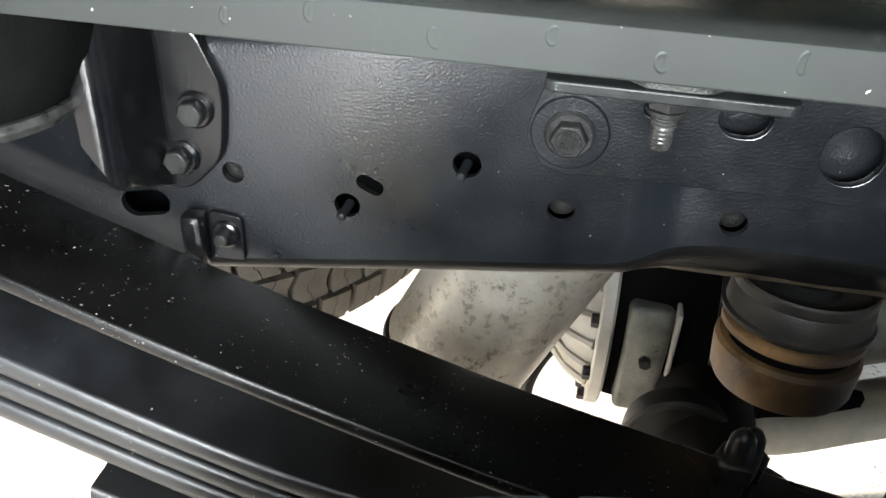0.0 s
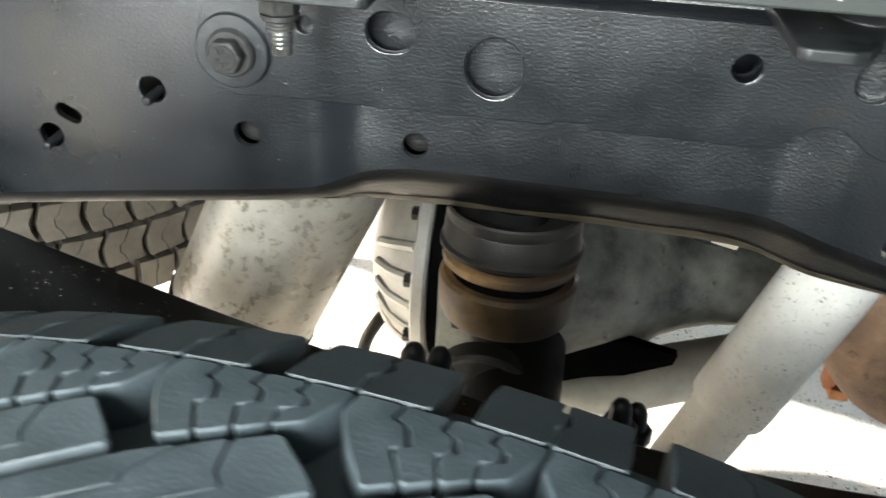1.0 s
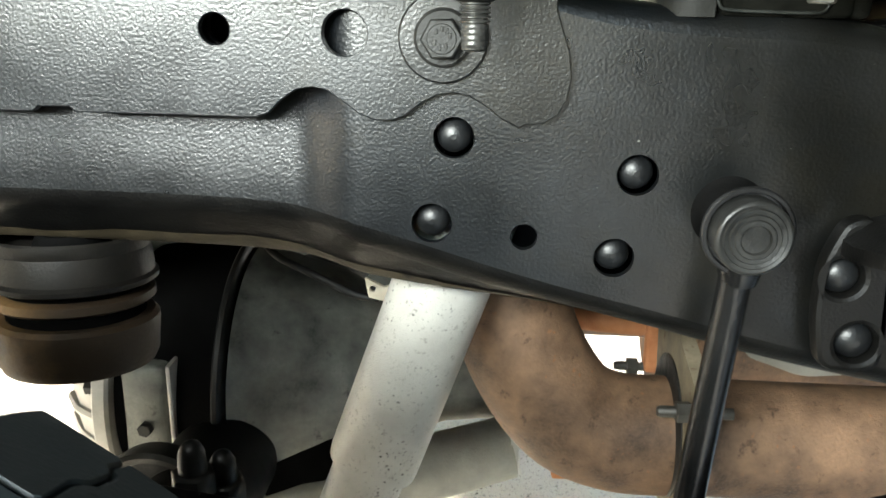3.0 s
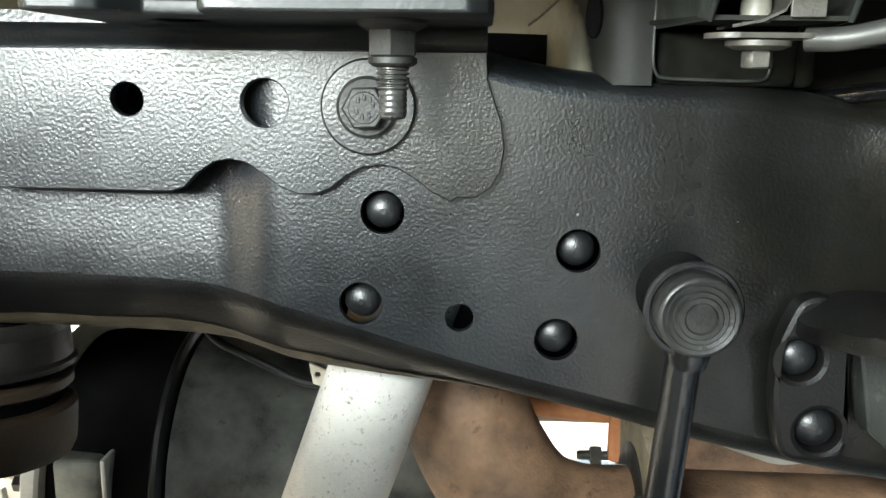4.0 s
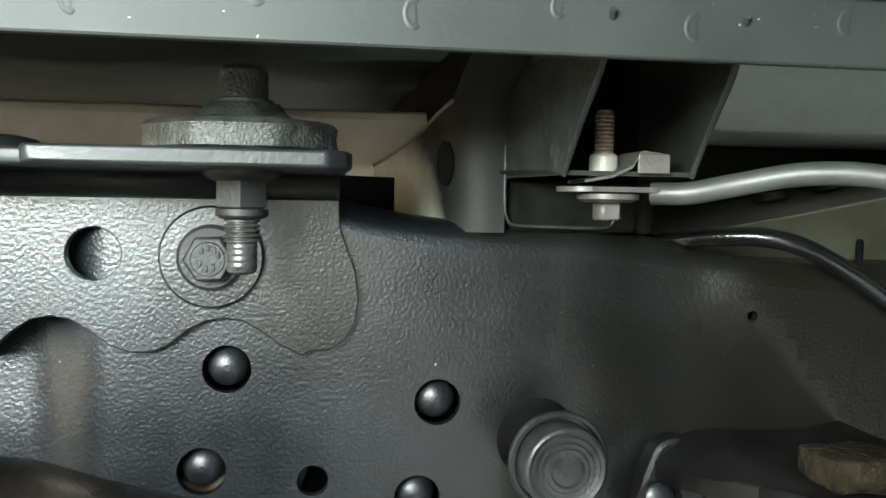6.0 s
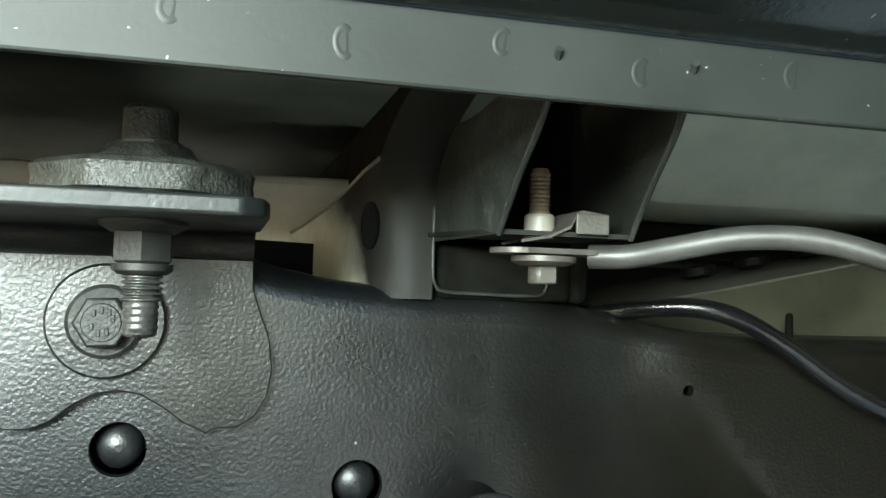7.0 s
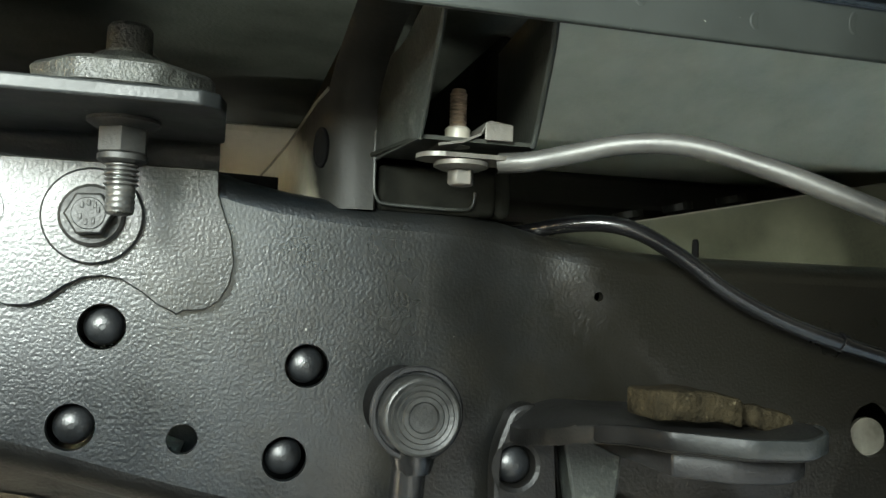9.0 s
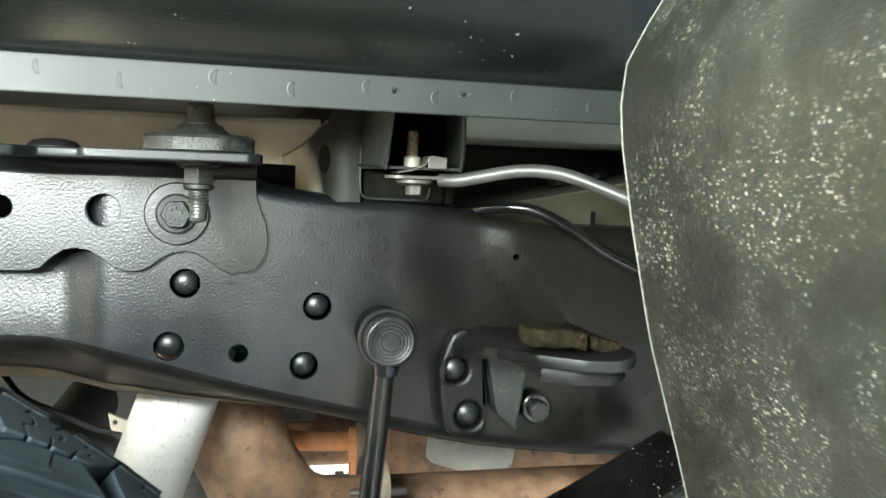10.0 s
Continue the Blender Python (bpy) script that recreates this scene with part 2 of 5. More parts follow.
M_BUMP = material("worn_brown_bump_rubber", (0.005, 0.0046, 0.0043), (0.017, 0.0148, 0.0122), (0.45, 0.6), specular=0.25, fine=500, coarse=40, bump=0.3)
# Ochre rubber, its lit left side kept bright and the rest coloured dark brown.
M_BUMP_RUST = material("ochre_stained_rubber_left_lit", (0.05, 0.027, 0.011), (0.24, 0.136, 0.051), (0.5, 0.65), fine=400, coarse=30, bump=0.3, over=((0.035, 0.023, 0.014), -0.030, 0.012, 0.3, 0.0))
M_GROUND = material("pale_gritty_concrete", (0.40, 0.385, 0.35), (0.54, 0.52, 0.475), (0.8, 0.9), fine=240, coarse=3.5, bump=0.5, depth=0.004,
                    blotch=(0.10, 0.095, 0.08), blotch_scale=150, blotch_level=0.56, specks=0.85, speck_scale=105, speck_size=0.42, speck_colour=(0.02, 0.019, 0.016))
M_CAP = material("off_white_nylon", (0.18, 0.167, 0.14), (0.28, 0.265, 0.225), (0.4, 0.5), fine=500, bump=0.1)
M_CLAY = material("dried_mud", (0.004, 0.0033, 0.002), (0.022, 0.0175, 0.010), (0.85, 0.95), fine=320, coarse=110, bump=0.9, depth=0.002, specular=0.05,
                  specks=0.5, speck_scale=420, speck_size=0.3, speck_colour=(0.05, 0.042, 0.026))
M_TUBE = material("satin_grey_tube", (0.024, 0.024, 0.0225), (0.050, 0.050, 0.047), (0.36, 0.48), metal=0.3, fine=600, coarse=30, bump=0.1)


# ---------------------------------------------------------------- mesh tools
ORIGIN = {}


def finish(name, bm, mat, origin):
    bmesh.ops.recalc_face_normals(bm, faces=bm.faces[:])
    bmesh.ops.translate(bm, vec=-Vector(origin), verts=bm.verts[:])
    me = bpy.data.meshes.new(name)
    bm.to_mesh(me)
    bm.free()
    me.materials.append(mat)
    me.set_sharp_from_angle(angle=radians(38))
    me.polygons.foreach_set("use_smooth", [abs(p.normal.y) < 0.9999 for p in me.polygons])
    return new(name, me)


def thing(name, at, label, category, group="", kind=""):
    ob = new(name)
    ob.empty_display_size = 0.02
    ob.location = at
    ORIGIN[ob] = Vector(at)
    return tagged(ob, label, category, group, kind)


def solid(name, bm, mat, at, label, category, group="", kind=""):
    ob = finish(name, bm, mat, at)
    ob.location = at
    ORIGIN[ob] = Vector(at)
    return tagged(ob, label, category, group, kind)


def part(name, bm, mat, parent, label=""):
    ob = finish(name, bm, mat, ORIGIN[parent])
    ob.parent = parent
    ORIGIN[ob] = ORIGIN[parent]
    return tagged(ob, label)


def lathe(origin, axis, profile, seg=40, bm=None, turn=0.0):
    """Turns (distance along the axis, radius) rows about an axis; closed at both ends."""
    bm = bm or bmesh.new()
    o, a = Vector(origin), Vector(axis).normalized()
    u = a.orthogonal().normalized() if abs(a.z) < 0.99 else Vector((1, 0, 0))
    v = a.cross(u)
    rings = []
    for s, r in profile:
        c = o + a * s
        rings.append([bm.verts.new(c + (u * math.cos(w) + v * math.sin(w)) * max(r, 1e-5))
                      for w in (turn + 2 * math.pi * k / seg for k in range(seg))])
    for p, q in zip(rings, rings[1:]):
        for k in range(seg):
            bm.faces.new((p[k], p[(k + 1) % seg], q[(k + 1) % seg], q[k]))
    bm.faces.new(rings[0])
    bm.faces.new(rings[-1])
    return bm


def hexagon(origin, axis, across, height, bm=None, turn=0.0):
    r = across / math.sqrt(3)
    c = min(across, height) * 0.09
    return lathe(origin, axis, [(0, r), (height - c, r), (height, r - c * 1.3)], 6, bm, turn)


def box(lo, hi, bevel=0.0, bm=None, seg=2):
    bm = bm or bmesh.new()
    lo, hi = Vector(lo), Vector(hi)
    got = bmesh.ops.create_cube(bm, size=1.0, matrix=Matrix.Translation((lo + hi) / 2) @ Matrix.Diagonal((*(hi - lo), 1)))
    if bevel:
        edges = list({e for v in got["verts"] for e in v.link_edges})
        bmesh.ops.bevel(bm, geom=edges, offset=bevel, segments=seg, affect="EDGES", profile=0.5)
    return bm


def smooth_line(points, per=8):
    """A Catmull-Rom line through points."""
    p = [Vector(q) for q in points]
    p = [2 * p[0] - p[1], *p, 2 * p[-1] - p[-2]]
    out = []
    for a, b, c, d in zip(p, p[1:], p[2:], p[3:]):
        for k in range(per):
            s = k / per
            out.append(0.5 * (2 * b + (c - a) * s + (2 * a - 5 * b + 4 * c - d) * s * s + (3 * b - a - 3 * c + d) * s ** 3))
    out.append(p[-2])
    return out


def tube(points, radius, seg=16, per=8, bm=None, smooth=True):
    """A round bar along a line; radius is a number or a function of 0..1 along it."""
    bm = bm or bmesh.new()
    line = smooth_line(points, per) if smooth else [Vector(q) for q in points]
    rings, u = [], None
    for k, p in enumerate(line):
        t = (line[min(k + 1, len(line) - 1)] - line[max(k - 1, 0)]).normalized()
        u = t.orthogonal().normalized() if u is None else (u - t * u.dot(t)).normalized()
        v = t.cross(u)
        r = radius(k / (len(line) - 1)) if callable(radius) else radius
        rings.append([bm.verts.new(p + (u * math.cos(w) + v * math.sin(w)) * r) for w in (2 * math.pi * j / seg for j in range(seg))])
    for p, q in zip(rings, rings[1:]):
        for k in range(seg):
            bm.faces.new((p[k], p[(k + 1) % seg], q[(k + 1) % seg], q[k]))
    bm.faces.new(rings[0])
    bm.faces.new(rings[-1])
    return bm


def circle(x, z, r, n=28, rz=None, tilt=0.0):
    rz = rz or r
    c, s = math.cos(tilt), math.sin(tilt)
    return [(x + r * math.cos(w) * c - rz * math.sin(w) * s, z + r * math.cos(w) * s + rz * math.sin(w) * c)
            for w in (2 * math.pi * k / n for k in range(n))]


def oblong(x, z, length, width, tilt=0.0, n=10):
    """A slot with round ends."""
    r, h = width / 2, (length - width) / 2
    pts = [(h + r * math.cos(w), r * math.sin(w)) for w in (-math.pi / 2 + math.pi * k / n for k in range(n + 1))]
    pts += [(-h + r * math.cos(w), r * math.sin(w)) for w in (math.pi / 2 + math.pi * k / n for k in range(n + 1))]
    c, s = math.cos(tilt), math.sin(tilt)
    return [(x + p * c - q * s, z + p * s + q * c) for p, q in pts]


def round_corners(points, r, n=5):
    """Rounds the corners of a closed outline."""
    out, m = [], len(points)
    for k in range(m):
        a, b, c = (Vector(points[(k + d) % m]) for d in (-1, 0, 1))
        d = min(r, (a - b).length * 0.45, (c - b).length * 0.45)
        p, q = b + (a - b).normalized() * d, b + (c - b).normalized() * d
        for j in range(n + 1):
            s = j / n
            out.append(tuple((1 - s) ** 2 * p + 2 * s * (1 - s) * b + s * s * q))
    return out


def sheet(outline, holes, front, thick, bevel=0.0, bm=None):
    """A flat sheet in the x-z plane whose face stands at y = front, with openings right through it."""
    bm = bm or bmesh.new()
    edges = []
    for loop in (outline, *holes):
        vs = [bm.verts.new((p[0], front, p[1])) for p in loop]
        edges += [bm.edges.new((vs[k], vs[(k + 1) % len(vs)])) for k in range(len(vs))]
    made = bmesh.ops.triangle_fill(bm, use_beauty=True, use_dissolve=False, edges=edges, normal=(0, -1, 0))
    faces = [g for g in made["geom"] if isinstance(g, bmesh.types.BMFace)]
    rim = [e for e in edges if e.is_valid]
    got = bmesh.ops.extrude_face_region(bm, geom=faces, use_keep_orig=True)
    bmesh.ops.translate(bm, vec=(0, thick, 0), verts=[g for g in got["geom"] if isinstance(g, bmesh.types.BMVert)])
    if bevel:
        bmesh.ops.bevel(bm, geom=rim, offset=bevel, segments=2, affect="EDGES", profile=0.5)
    return bm


def ribbon(profile, x0, x1, thick, bm=None, steps=1):
    """A bent strip: a (y, z) line given thickness and drawn along x."""
    bm = bm or bmesh.new()
    line = [Vector((0, y, z)) for y, z in profile]
    side = []
    for k, p in enumerate(line):
        t = (line[min(k + 1, len(line) - 1)] - line[max(k - 1, 0)]).normalized()
        side.append(p + Vector((0, -t.z, t.y)) * thick)
    loop = line + side[::-1]
    rings = [[bm.verts.new((x0 + (x1 - x0) * j / steps, p.y, p.z)) for p in loop] for j in range(steps + 1)]
    for a, b in zip(rings, rings[1:]):
        for k in range(len(loop)):
            bm.faces.new((a[k], a[(k + 1) % len(loop)], b[(k + 1) % len(loop)], b[k]))
    bm.faces.new(rings[0])
    bm.faces.new(rings[-1])
    return bm


def arc(cy, cz, r, a0, a1, n=6):
    return [(cy + r * math.cos(radians(a0 + (a1 - a0) * k / n)), cz + r * math.sin(radians(a0 + (a1 - a0) * k / n))) for k in range(n + 1)]


# ---------------------------------------------------------------- ground
bm = bmesh.new()
bmesh.ops.create_grid(bm, x_segments=24, y_segments=24, size=60.0, matrix=Matrix.Translation((0, 0, GROUND)))
solid("ground", bm, M_GROUND, (0, 0, GROUND), "pale gritty concrete ground in bright sun", "ground", kind="structure")

# ---------------------------------------------------------------- chassis rail
FACE, DEEP = 0.40, 0.072
TOP = [(-0.7, 0.735), (-0.3, 0.755), (-0.1, 0.77), (0.1, 0.785), (0.3, 0.79), (0.5, 0.786), (0.55, 0.776), (0.58, 0.77), (0.62, 0.766),
       (0.68, 0.7635), (0.72, 0.756), (0.75, 0.751), (0.79, 0.7475), (0.9, 0.7465), (1.5, 0.7465)]
BOTTOM = [(-0.7, 0.52), (-0.3, 0.573), (-0.1, 0.601), (0.0, 0.616), (0.10, 0.630), (0.15, 0.638), (0.19, 0.645), (0.25, 0.646), (0.38, 0.644),
          (0.43, 0.638), (0.47, 0.629), (0.52, 0.617), (0.6, 0.599), (0.66, 0.584), (0.72, 0.569), (0.8, 0.558), (0.9, 0.553), (1.5, 0.55)]


TOP, BOTTOM = ([(p.x, p.y) for p in smooth_line([(x, z, 0) for x, z in rows], 6)] for rows in (TOP, BOTTOM))


def along(rows, x):
    return float(np.interp(x, [r[0] for r in rows], [r[1] for r in rows]))


def eased(a, b, x):
    s = min(1.0, max(0.0, (x - a) / (b - a)))
    return s * s * (3 - 2 * s)


def inset(x, z=0.66):
    """How far the web is pressed in: behind the bracket, and in a slanted hollow behind the spring stop."""
    lean = (min(z, 0.73) - 0.66) * 0.75
    press = 0.0150 - 0.0038 * eased(0.712, 0.655, z)
    return press * (eased(0.139, 0.170, x) - eased(0.412, 0.452, x)) + 0.0060 * (eased(0.655, 0.715, x) - eased(0.770 - lean, 0.806 - lean, x))


STATIONS = sorted({round(v, 3) for v in [*np.arange(-0.7, 1.5, 0.02), *np.arange(0.134, 0.18, 0.004), *np.arange(0.406, 0.46, 0.004), *np.arange(0.65, 0.83, 0.006),
                                         1.5]})


def rolled(x):
    """How far the rail's lower edge is rolled under: fully behind the bracket, hardly elsewhere."""
    return eased(0.12, 0.20, x) - eased(0.44, 0.58, x)


def corner(x):
    """The radius of the rail's lower front corner."""
    return 0.013 + 0.006 * rolled(x)


def underside(x):
    """The sloping underside at a station: the end of its front corner, its lowest edge and its back edge, and the slope."""
    c, w = corner(x), rolled(x)
    zb = along(BOTTOM, x) - 0.001
    low = FACE + inset(x, zb + c)
    edge = (low + 0.0215, zb - 0.003 - 0.0125 * w)
    slope = math.radians(8 + 42 * w)
    start = (low + c - c * math.sin(slope), zb + c - c * math.cos(slope))
    return low, c, slope, start, edge, (FACE + DEEP, zb - 0.009 - 0.0065 * w)


def rail_mesh(side):
    """The rail's skin round the web: its top and back, its lower front corner, or the sloping lip of its underside."""
    bm, r = bmesh.new(), 0.013
    rings = []
    for x in STATIONS:
        zt = along(TOP, x)
        y = FACE + inset(x, zt - r)
        low, c, slope, start, edge, (back, end) = underside(x)
        if side == "corner":
            zb = along(BOTTOM, x) - 0.001
            loop = arc(low + c, zb + c, c, 180, 270 - math.degrees(slope), 9)
        elif side == "lip":
            loop = [start, (edge[0] - 0.001, edge[1] + 0.0008), (edge[0] + 0.0008, edge[1]), (back - 0.001, end), (back, end + 0.004)]
        else:
            loop = [(back, end + 0.004)] + arc(back - r, zt - r, r, 0, 90) + arc(y + r, zt - r, r, 90, 180)
        rings.append([bm.verts.new((x, p, q)) for p, q in loop])
    for a, b in zip(rings, rings[1:]):
        for k in range(len(a) - 1):
            bm.faces.new((a[k], a[k + 1], b[k + 1], b[k]))
    return bm


def lip_edge():
    """The lower part of the sloping underside, coloured tan for light off the ground, 0.6 mm proud of the paint."""
    bm, rings = bmesh.new(), []
    for x in STATIONS:
        low, c, slope, start, edge, (back, end) = underside(x)
        n = Vector((0, -math.sin(slope), -math.cos(slope))) * 0.0007
        first = 0.66 + 0.06 * math.sin(31 * x) + 0.05 * math.sin(77 * x)
        line = [(start[0] + (edge[0] - start[0]) * s, start[1] + (edge[1] - start[1]) * s) for s in (first, 0.5 + first / 2, 0.97)]
        rings.append([bm.verts.new(Vector((x, y, z)) + n) for y, z in line] + [bm.verts.new((x, edge[0] + 0.001, edge[1] - 0.0008)), bm.verts.new((x, back, end - 0.0008))])
    for a, b in zip(rings, rings[1:]):
        for k in range(4):
            bm.faces.new((a[k], a[k + 1], b[k + 1], b[k]))
    return bm


RIVETS = [(0.500, 0.700), (0.489, 0.654), (0.595, 0.683), (0.586, 0.638)]
WEB_HOLES = [*(circle(x, z, 0.0108) for x, z in RIVETS), circle(0.538, 0.648, 0.0072), oblong(-0.176, 0.645, 0.036, 0.019, 0.2),
             oblong(-0.021, 0.6805, 0.0185, 0.0105, -0.45), circle(0.039, 0.703, 0.0088), circle(-0.036, 0.664, 0.0085),
             circle(0.098, 0.680, 0.0085), circle(0.201, 0.679, 0.0082), circle(-0.111, 0.677, 0.0075), circle(0.380, 0.753, 0.0105),
             circle(0.930, 0.649, 0.016), circle(0.751, 0.722, 0.0026)]
rail = thing("chassis_rail", (0.4, FACE, 0.6), "black-painted pressed steel chassis rail with rivets and open holes", "chassis rail")
part("rail_channel", rail_mesh("channel"), M_RAIL, rail)
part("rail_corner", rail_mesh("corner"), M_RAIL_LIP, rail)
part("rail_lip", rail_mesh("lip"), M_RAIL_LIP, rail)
part("lip_edge", lip_edge(), M_LIP, rail, "lower edge coloured tan for light off the ground")
r = 0.013
outline = [(x, along(BOTTOM, x) - 0.001 + corner(x)) for x in STATIONS] + [(x, along(TOP, x) - r) for x in STATIONS[::-1]]
bm = sheet(outline, WEB_HOLES, FACE, 0.005)
for x in [*np.arange(0.138, 0.176, 0.004), *np.arange(0.41, 0.456, 0.004), *np.arange(0.655, 0.83, 0.006)]:
    bmesh.ops.bisect_plane(bm, geom=[*bm.verts, *bm.edges, *bm.faces], plane_co=(x, 0, 0), plane_no=(1, 0, 0))
for z in np.arange(0.60, 0.74, 0.01):
    near = [f for f in bm.faces if 0.12 < f.calc_center_median().x < 0.46 or 0.65 < f.calc_center_median().x < 0.84]
    bmesh.ops.bisect_plane(bm, geom=[*{v for f in near for v in f.verts}, *{e for f in near for e in f.edges}, *near], plane_co=(0, 0, z), plane_no=(0, 0, 1))
for v in bm.verts:
    v.co.y += inset(v.co.x, v.co.z)
part("rail_web", bm, M_RAIL, rail)


def dome_rivet(x, z, y, r, parent, mat=None):
    bm = lathe((x, y + 0.006, z), (0, -1, 0), [(0, r)] + [(0.001 + r * 0.74 * math.sin(w), r * math.cos(w)) for w in (k * math.pi / 20 for k in range(10))], 28)
    return part("rivet", bm, mat or M_RIVET, parent)


# Beige disc added in the hole for the bright ground seen through it.
part("hole_light_disc", lathe((0.940, FACE + 0.016, 0.641), (0, 1, 0), [(0, 0.001), (0, 0.013), (0.003, 0.013), (0.003, 0.001)], 28), M_PRIMER_DULL, rail, "beige disc for the light seen through the hole")
for x, z, d in ((-0.111, 0.677, 0.0035), (0.098, 0.680, 0.0085), (0.201, 0.679, 0.0085)):
    part("hole_plug", lathe((x, FACE + 0.012 + inset(x, z), z), (0, -1, 0), [(0, 0.009), (0.009 - d, 0.009), (0.0098 - d, 0.005), (0.0092 - d, 0.001)], 20), M_RAIL_LIP, rail)
for x, z in RIVETS:
    dome_rivet(x, z, FACE + 0.0045, 0.0092, rail)

# ---------------------------------------------------------------- bed mount bracket on the rail
OVER = FACE - 0.006
bracket = thing("bed_mount_bracket", (0.3, OVER, 0.71), "black steel bed mount bracket with scalloped lower edge and two shelves", "bracket")
edge = [(0.083, 0.776), (0.081, 0.763), (0.0745, 0.741), (0.0735, 0.727), (0.083, 0.712), (0.097, 0.7075), (0.116, 0.709), (0.25, 0.7095), (0.281, 0.7095), (0.284, 0.7122), (0.301, 0.7122), (0.304, 0.7095), (0.398, 0.709),
        (0.405, 0.711), (0.412, 0.718), (0.420, 0.7235), (0.428, 0.725), (0.436, 0.7235), (0.444, 0.718), (0.452, 0.712), (0.460, 0.709), (0.469, 0.709),
        (0.476, 0.712), (0.484, 0.7185), (0.492, 0.7225), (0.500, 0.7235), (0.508, 0.722), (0.517, 0.7165), (0.524, 0.711), (0.5305, 0.708), (0.533, 0.7065),
        (0.536, 0.7085), (0.545, 0.709), (0.552, 0.7135), (0.5565, 0.722), (0.558, 0.732), (0.5565, 0.744), (0.5525, 0.755), (0.5495, 0.764), (0.549, 0.776)]
holes = [oblong(0.189, 0.7535, 0.028, 0.023), circle(0.248, 0.7385, 0.0165, rz=0.0175), circle(0.380, 0.7525, 0.0078), circle(0.4455, 0.7515, 0.0113),
         circle(0.140, 0.7535, 0.005)]
part("scalloped_plate", sheet(edge, holes, OVER, 0.0055, 0.0006), M_RAIL, bracket)
bend = [(OVER + 0.003, 0.7705)] + arc(OVER - 0.013, 0.7705, 0.016, 0, 90)[1:]
part("shelf_link", ribbon(bend, 0.083, 0.549, -0.0055, steps=18), M_RAIL, bracket)


def shelf_plate(outline, low, high):
    """A level plate with chamfered corners and worn, rounded edges."""
    bm = bmesh.new()
    a = [bm.verts.new((x, y, low)) for x, y in outline]
    b = [bm.verts.new((x, y, high)) for x, y in outline]
    bm.faces.new(a)
    bm.faces.new(b)
    for k in range(len(a)):
        bm.faces.new((a[k], a[(k + 1) % len(a)], b[(k + 1) % len(a)], b[k]))
    bmesh.ops.recalc_face_normals(bm, faces=bm.faces[:])
    bmesh.ops.bevel(bm, geom=bm.edges[:], offset=0.0013, segments=3, affect="EDGES", profile=0.5)
    return bm


part("shelf", shelf_plate([(0.083, 0.383), (0.083, 0.321), (0.087, 0.318), (0.192, 0.318), (0.196, 0.321), (0.196, 0.383)], 0.7865, 0.7927), M_SHELF, bracket)
part("shelf", shelf_plate([(0.378, 0.383), (0.380, 0.306), (0.384, 0.303), (0.402, 0.303), (0.409, 0.306), (0.418, 0.324), (0.441, 0.326), (0.4455, 0.305), (0.448, 0.303),
                           (0.542, 0.303), (0.549, 0.3085), (0.551, 0.320), (0.551, 0.383)], 0.7865, 0.7927), M_SHELF, bracket)


def washer_bolt(name, x, y, z, ring, collar, across, parent, mat):
    """A flange bolt that points at the camera side, on a large washer."""
    w = part("washer", lathe((x, y, z), (0, -1, 0), [(0, ring), (0.0025, ring), (0.0035, ring - 0.001), (0.0036, collar)], 48), M_RAIL, parent)
    b = part(name, lathe((x, y - 0.003, z), (0, -1, 0), [(0, collar), (0.003, collar), (0.0045, collar - 0.0015)], 40), mat, parent)
    part("hexagon_head", hexagon((x, y - 0.0065, z), (0, -1, 0), across, 0.009, turn=0.3), mat, b)
    part("head_stamp", lathe((x, y - 0.0155, z), (0, -1, 0), [(0, across * 0.40), (0.0006, across * 0.38)], 28), mat, b)
    for w, far in ((0.35, 0.24), (0.95, 0.26), (1.55, 0.26), (2.2, 0.24), (3.6, 0.2), (4.5, 0.22), (5.3, 0.22)):
        px, pz = x + across * far * math.cos(w), z + across * far * math.sin(w)
        part("raised_mark", box((px - 0.0007, y - 0.0167, pz - 0.0013), (px + 0.0007, y - 0.0160, pz + 0.0013), 0.0002, seg=1), mat, b)


for x, z in ((0.097, 0.735), (0.4945, 0.7505)):
    washer_bolt("flange_bolt", x, OVER, z, 0.0222, 0.0142, 0.018, bracket, M_STEEL)


def hanging_stud(x, y, z, low, parent):
    """The threaded end of a mount bolt with its nut, under a shelf."""
    n = part("flange_nut", lathe((x, y, z), (0, 0, -1), [(0, 0.0145), (0.0015, 0.0145), (0.004, 0.0105)], 32), M_STEEL, parent)
    part("nut", hexagon((x, y, z - 0.0035), (0, 0, -1), 0.0178, 0.011, turn=0.5), M_STEEL, n)
    part("nut_collar", lathe((x, y, z - 0.0145), (0, 0, -1), [(0, 0.0098), (0.0022, 0.0098), (0.0036, 0.0078), (0.0037, 0.006)], 32), M_STEEL, n)
    prof, s = [(0, 0.0062)], 0.004
    while z - 0.012 - s > low + 0.013:
        prof += [(s, 0.0054), (s + 0.0007, 0.0068), (s + 0.0010, 0.0068), (s + 0.0017, 0.0054)]
        s += 0.0019
    end = z - 0.012 - low
    while s < end - 0.0035:
        prof += [(s, 0.0055), (s + 0.0006, 0.0058), (s + 0.0016, 0.0058), (s + 0.0021, 0.0055)]
        s += 0.0024
    prof += [(end - 0.0012, 0.0055), (end - 0.0003, 0.0046), (end, 0.0030)]
    part("stud", lathe((x, y, z - 0.012), (0, 0, -1), prof, 28), M_BARE, n)


hanging_stud(0.511, 0.345, 0.7865, 0.7475, bracket)
hanging_stud(0.142, 0.352, 0.7865, 0.7500, bracket)


